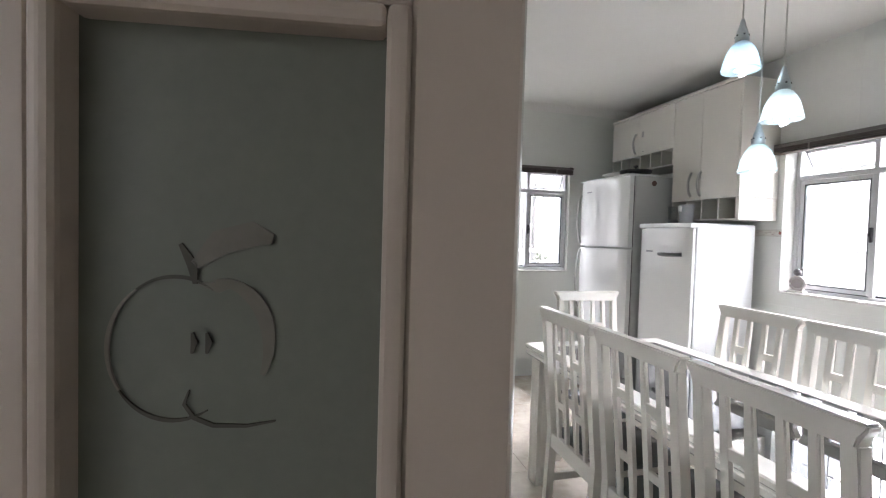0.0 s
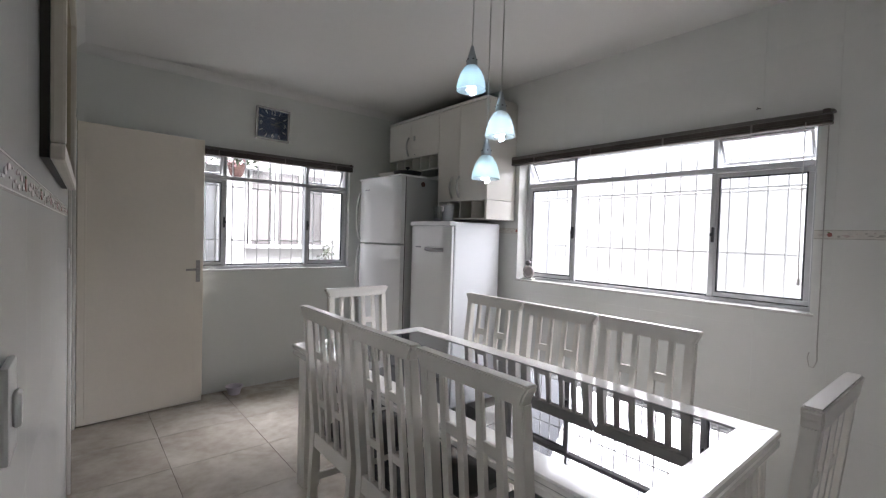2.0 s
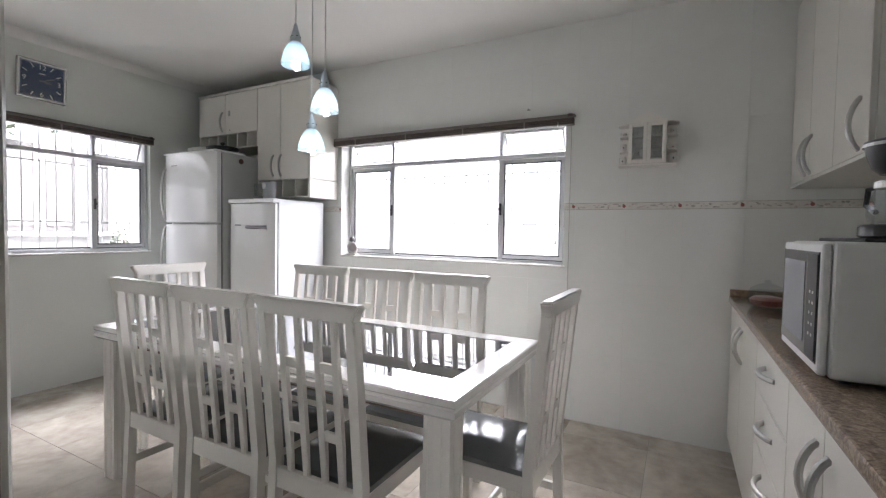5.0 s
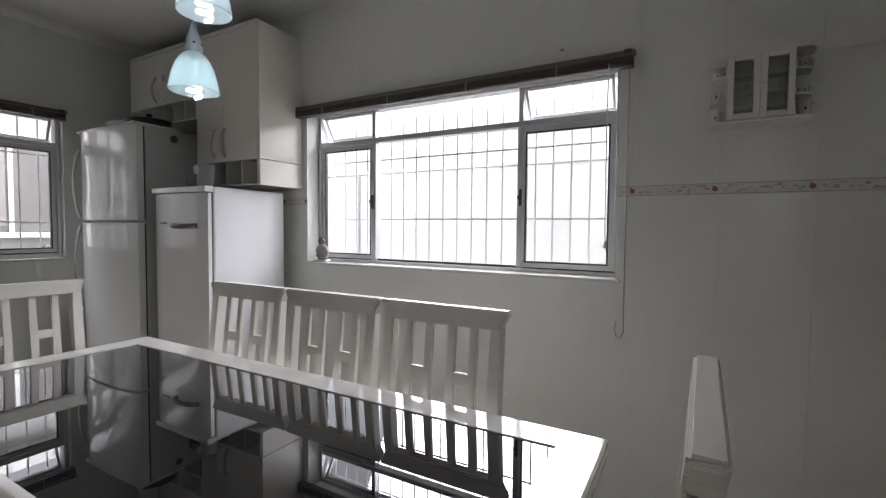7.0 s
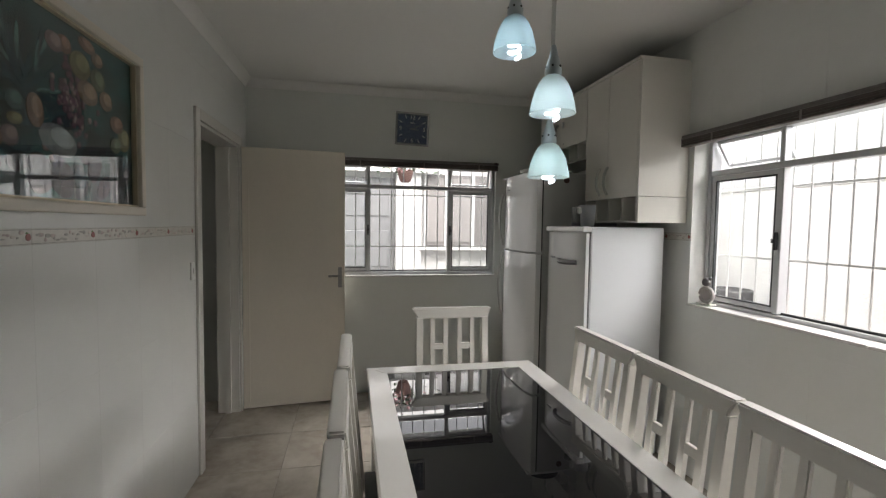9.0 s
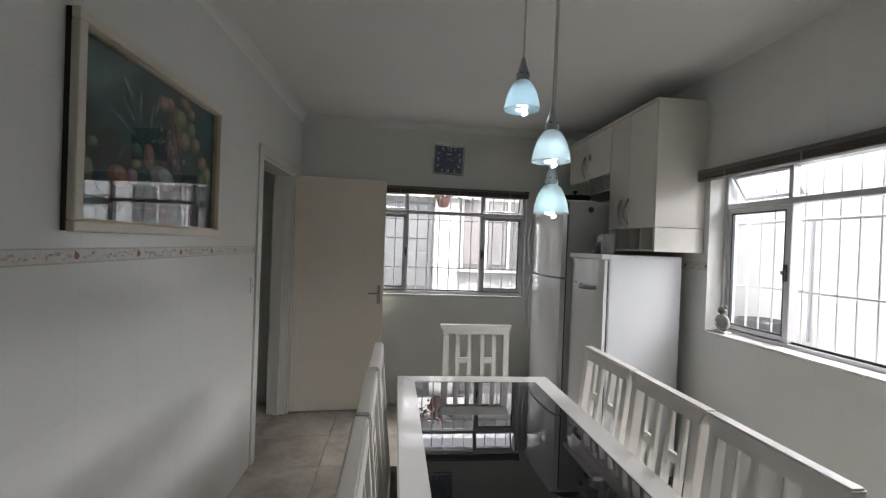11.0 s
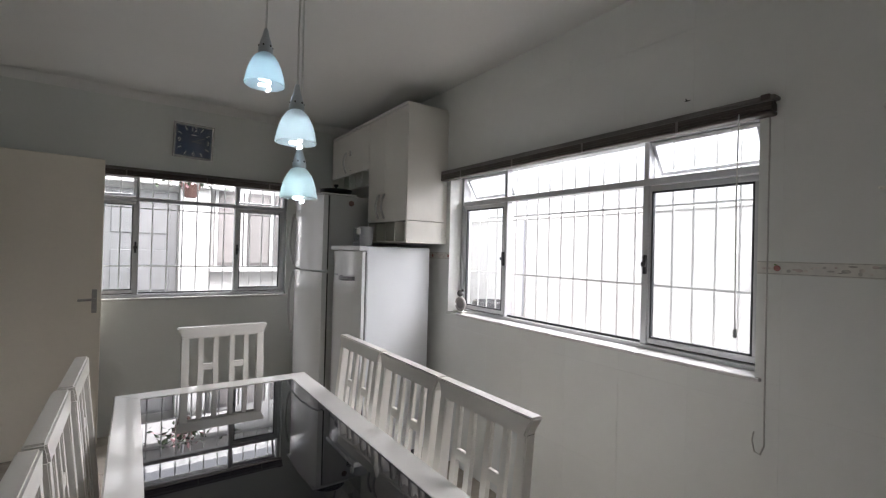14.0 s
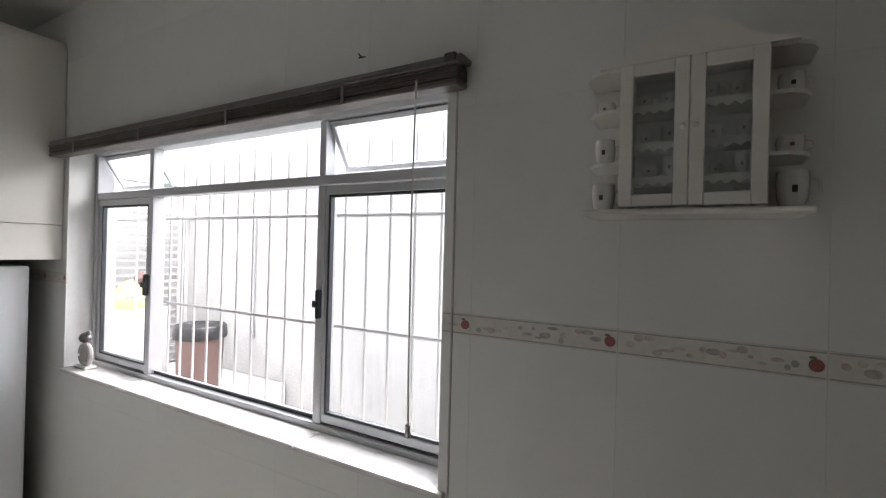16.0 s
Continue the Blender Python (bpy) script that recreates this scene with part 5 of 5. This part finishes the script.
for x0, x1 in ((0.25, 0.49), (0.62, 0.88)):
    part("pane", boxes((x0, x1, -0.05, -0.0415, 1.4, 2.3)), "curtain", hw)
part("sill", boxes((0.12, 1.4, -0.14, 0, 1.28, 1.335), bevel=0.004), "stucco", house)
pot2 = thing("hanging_plant", (2.25, 5.7, 2.02), "brown clay hanging pot with pale pink flowers", "plant")
part("pot", lathe([(0.05, 0), (0.07, 0.02), (0.1, 0.13), (0.105, 0.15), (0.09, 0.15), (0.06, 0.12)], sides=20), "pot_clay", pot2, smooth=True)
part("hanger", tube([(0, 0, 0.15), (0, 0, 0.45), (0, 0.03, 0.47), (0, 0.74, 0.47)], 0.004, 6), "mid_grey", pot2)
leaves, blooms = bmesh.new(), bmesh.new()
for k in range(160):
    a, r = rng.uniform(0, 6.28), abs(rng.gauss(0, 0.14))
    p = Vector((r * math.cos(a) * 1.5, r * math.sin(a), 0.17 + rng.uniform(-0.05, 0.13) - 0.25 * r * r))
    s = rng.uniform(0.02, 0.05)
    bm = leaves if k % 4 else blooms
    q = Euler((rng.uniform(-0.8, 0.8), rng.uniform(-0.8, 0.8), a)).to_matrix()
    vs = [bm.verts.new(p + q @ Vector(c) * s) for c in ((-1.2, 0, 0), (0, -0.6, 0.2), (1.2, 0, 0), (0, 0.6, 0.2))]
    bm.faces.new(vs)
part("foliage", leaves, "leaf", pot2)
part("flowers", blooms, "flower", pot2)

shrub = thing("potted_shrub", (3.62, 6.05, -0.14), "thin leafy shrub in a clay pot by the rear building", "plant")
part("pot", lathe([(0.12, 0), (0.14, 0.02), (0.18, 0.3), (0.19, 0.34), (0.17, 0.34), (0.15, 0.3), (0.001, 0.29)], sides=22), "terracotta", shrub, smooth=True)
twigs, greens = bmesh.new(), bmesh.new()
for k in range(9):
    a, r, h = rng.uniform(0, 6.28), rng.uniform(0.05, 0.22), rng.uniform(1.1, 1.62)
    tip = Vector((r * math.cos(a), r * math.sin(a), h))
    rod(twigs, (0.02 * math.cos(a), 0.02 * math.sin(a), 0.29), tip, 0.008, 6, 0.002)
    for q in range(24):
        f = rng.uniform(0.4, 1.0)
        p = Vector((0, 0, 0.29)) + (tip - Vector((0, 0, 0.29))) * f + Vector([rng.gauss(0, 0.035) for _ in range(3)])
        turn_leaf = Euler((rng.uniform(-1, 1), rng.uniform(-1, 1), rng.uniform(0, 6.28))).to_matrix()
        greens.faces.new([greens.verts.new(p + turn_leaf @ Vector(c) * rng.uniform(0.022, 0.04)) for c in ((-1.3, 0, 0), (0, -0.5, 0.2), (1.3, 0, 0), (0, 0.5, 0.2))])
part("stems", twigs, "bin_plastic", shrub)
part("foliage", greens, "pale_leaf", shrub)

# ---- etched apple on the folding door ----
def etch(points, w, mat, name="etching"):
    """A flat line on the pane, tapering at both ends."""
    left, right, n = [], [], len(points)
    for i, (x, z) in enumerate(points):
        a, b = Vector(points[max(i - 1, 0)]), Vector(points[min(i + 1, n - 1)])
        d = (b - a).normalized()
        h = w * (0.35 + 0.65 * math.sin(math.pi * i / (n - 1)))
        left.append((x - d.y * h, z + d.x * h))
        right.append((x + d.y * h, z - d.x * h))
    bm = prism(left + right[::-1], "y", 0.0108, 0.0125)
    return part(name, bm, mat, front)


def arc(cx, cz, rx, rz, a0, a1, n=14):
    return [(cx + rx * math.cos(radians(a0 + (a1 - a0) * k / n)), cz + rz * math.sin(radians(a0 + (a1 - a0) * k / n))) for k in range(n + 1)]


AX, AZ = -0.142, 1.317
etch(arc(AX - 0.004, AZ, 0.027, 0.031, 55, 125), 0.0008, "etch_line")
etch(arc(AX - 0.004, AZ, 0.027, 0.031, 125, 215), 0.0009, "etch_pale")
etch(arc(AX - 0.004, AZ, 0.027, 0.031, 215, 300), 0.0008, "etch_line")
etch(arc(AX + 0.014, AZ + 0.002, 0.021, 0.027, 95, -30), 0.0032, "etch_brown")
etch([(AX + 0.002, AZ - 0.018), (AX, AZ - 0.024), (AX + 0.004, AZ - 0.03), (AX + 0.012, AZ - 0.0335), (AX + 0.026, AZ - 0.034), (AX + 0.038, AZ - 0.032)], 0.0009, "etch_line")
etch([(AX + 0.006, AZ + 0.028), (AX + 0.014, AZ + 0.0265), (AX + 0.022, AZ + 0.0285)], 0.0022, "etch_brown")
etch([(AX + 0.004, AZ + 0.028), (AX + 0.003, AZ + 0.036), (AX - 0.002, AZ + 0.045)], 0.0022, "etch_line")
etch([(AX + 0.004, AZ + 0.036), (AX + 0.014, AZ + 0.046), (AX + 0.028, AZ + 0.05), (AX + 0.036, AZ + 0.048)], 0.006, "etch_brown")
for dx in (0.003, 0.009):
    etch([(AX + dx, AZ - 0.002), (AX + dx + 0.001, AZ + 0.003), (AX + dx, AZ + 0.007)], 0.0014, "etch_line")

# ---- tiles of floor and walls ----
tile_meshes = {}


def tile(parent, sx, sy, sz, at, mat, name="tile"):
    """One tile as an object of its own; alike tiles share a mesh."""
    key = (round(sx, 4), round(sy, 4), round(sz, 4), mat)
    if key not in tile_meshes:
        bm = boxes((-sx / 2, sx / 2, -sy / 2, sy / 2, -sz / 2, sz / 2), bevel=0.00025)
        me = bpy.data.meshes.new(name)
        bm.to_mesh(me)
        bm.free()
        me.materials.append(M[mat])
        tile_meshes[key] = me
    ob = new(name, tile_meshes[key])
    ob.parent = parent
    ob.location = at
    return ob


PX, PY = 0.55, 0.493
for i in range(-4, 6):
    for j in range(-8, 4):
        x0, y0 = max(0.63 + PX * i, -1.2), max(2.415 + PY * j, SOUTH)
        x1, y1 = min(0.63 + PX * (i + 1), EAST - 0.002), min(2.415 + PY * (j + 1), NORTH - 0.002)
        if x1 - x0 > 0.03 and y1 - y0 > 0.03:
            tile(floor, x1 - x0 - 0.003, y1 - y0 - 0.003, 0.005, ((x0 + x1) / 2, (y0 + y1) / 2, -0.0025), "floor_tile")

ROWS_Z = [(0.0, 0.473), (0.473, 0.947), (0.947, 1.424), (1.424, 1.472), (1.472, 1.949), (1.949, 2.422), (2.422, TOP)]


def pieces(a0, a1, z0, z1, hole):
    """A tile's rectangle, cut round an opening."""
    h0, h1, k0, k1 = hole
    if a1 <= h0 or a0 >= h1 or z1 <= k0 or z0 >= k1:
        return [(a0, a1, z0, z1)]
    got = []
    if z0 < k0:
        got.append((a0, a1, z0, k0))
    if z1 > k1:
        got.append((a0, a1, k1, z1))
    lo, hi = max(z0, k0), min(z1, k1)
    if a0 < h0:
        got.append((a0, h0, lo, hi))
    if a1 > h1:
        got.append((h1, a1, lo, hi))
    return [g for g in got if g[1] - g[0] > 0.012 and g[3] - g[2] > 0.012]


print_rng = random.Random(11)


def motif(parent, at, turn, room):
    """The apple and small fruits printed on a border tile, in very low relief; local x along the wall, y out of it."""
    group = Matrix.Translation(at) @ Matrix.Rotation(radians(turn), 4, "Z")
    shapes = [(0.012, -0.001, 0.0105, 0.0105, "red"), (0.017, 0.011, 0.005, 0.0025, "green")]
    for k in range(18):
        shapes.append((0.038 + 0.0148 * k + print_rng.uniform(-0.006, 0.006), print_rng.uniform(-0.013, 0.013), print_rng.uniform(0.004, 0.013), print_rng.uniform(0.002, 0.007), print_rng.choice(("border_red", "border_grey", "border_pale"))))
    for v in (-0.0205, 0.0205):
        line = boxes((0.0, room - 0.004, -0.0006, 0.0007, v - 0.0012, v + 0.0012))
        part("border_line", line, "border_grey", parent).matrix_local = group
    for u, v, ru, rv, mat in shapes:
        if u + ru > room:
            continue
        bm = prism([(u + ru * math.cos(a), v + rv * math.sin(a)) for a in (2 * math.pi * k / 12 for k in range(12))], "y", -0.0006, 0.0008)
        part("motif", bm, mat, parent).matrix_local = group


M["border_red"] = material("border_print", (0.52, 0.44, 0.41), 0.3, vary=0.3, scale=60)
M["border_pale"] = material("border_pale_print", (0.6, 0.55, 0.5), 0.3, vary=0.3, scale=60)
M["border_grey"] = material("border_grey_print", (0.42, 0.41, 0.37), 0.3, vary=0.3, scale=60)
step = 0.3165
for k in range(-5, 12):
    a0, a1 = max(0.446 + step * k, SOUTH), min(0.446 + step * (k + 1), NORTH - 0.001)
    if a1 - a0 < 0.01:
        continue
    for z0, z1 in ROWS_Z:
        for b0, b1, c0, c1 in pieces(a0, a1, z0, z1, WIN_E):
            border = abs(z0 - 1.424) < 1e-6
            t = tile(wall_east, 0.006, b1 - b0 - 0.0002, c1 - c0 - 0.0002, (EAST + 0.003, (b0 + b1) / 2, (c0 + c1) / 2), "border" if border else "tile")
            if border and b1 - b0 > 0.06:
                motif(wall_east, (EAST - 0.0004, b0 + 0.002, 1.448), 90, b1 - b0)
for k in range(-1, 13):
    a0, a1 = max(0.06 + step * k, 0.0), min(0.06 + step * (k + 1), 3.79)
    if a1 - a0 < 0.01:
        continue
    for z0, z1 in ROWS_Z:
        for b0, b1, c0, c1 in pieces(a0, a1, z0, z1, (2.68, 3.55, -0.01, 2.09)):
            border = abs(z0 - 1.424) < 1e-6
            tile(wall_west, 0.006, b1 - b0 - 0.0002, c1 - c0 - 0.0002, (-0.003, (b0 + b1) / 2, (c0 + c1) / 2), "border" if border else "tile")
            if border and b1 - b0 > 0.3:
                motif(wall_west, (0.0004, b1 - 0.002, 1.448), -90, b1 - b0)
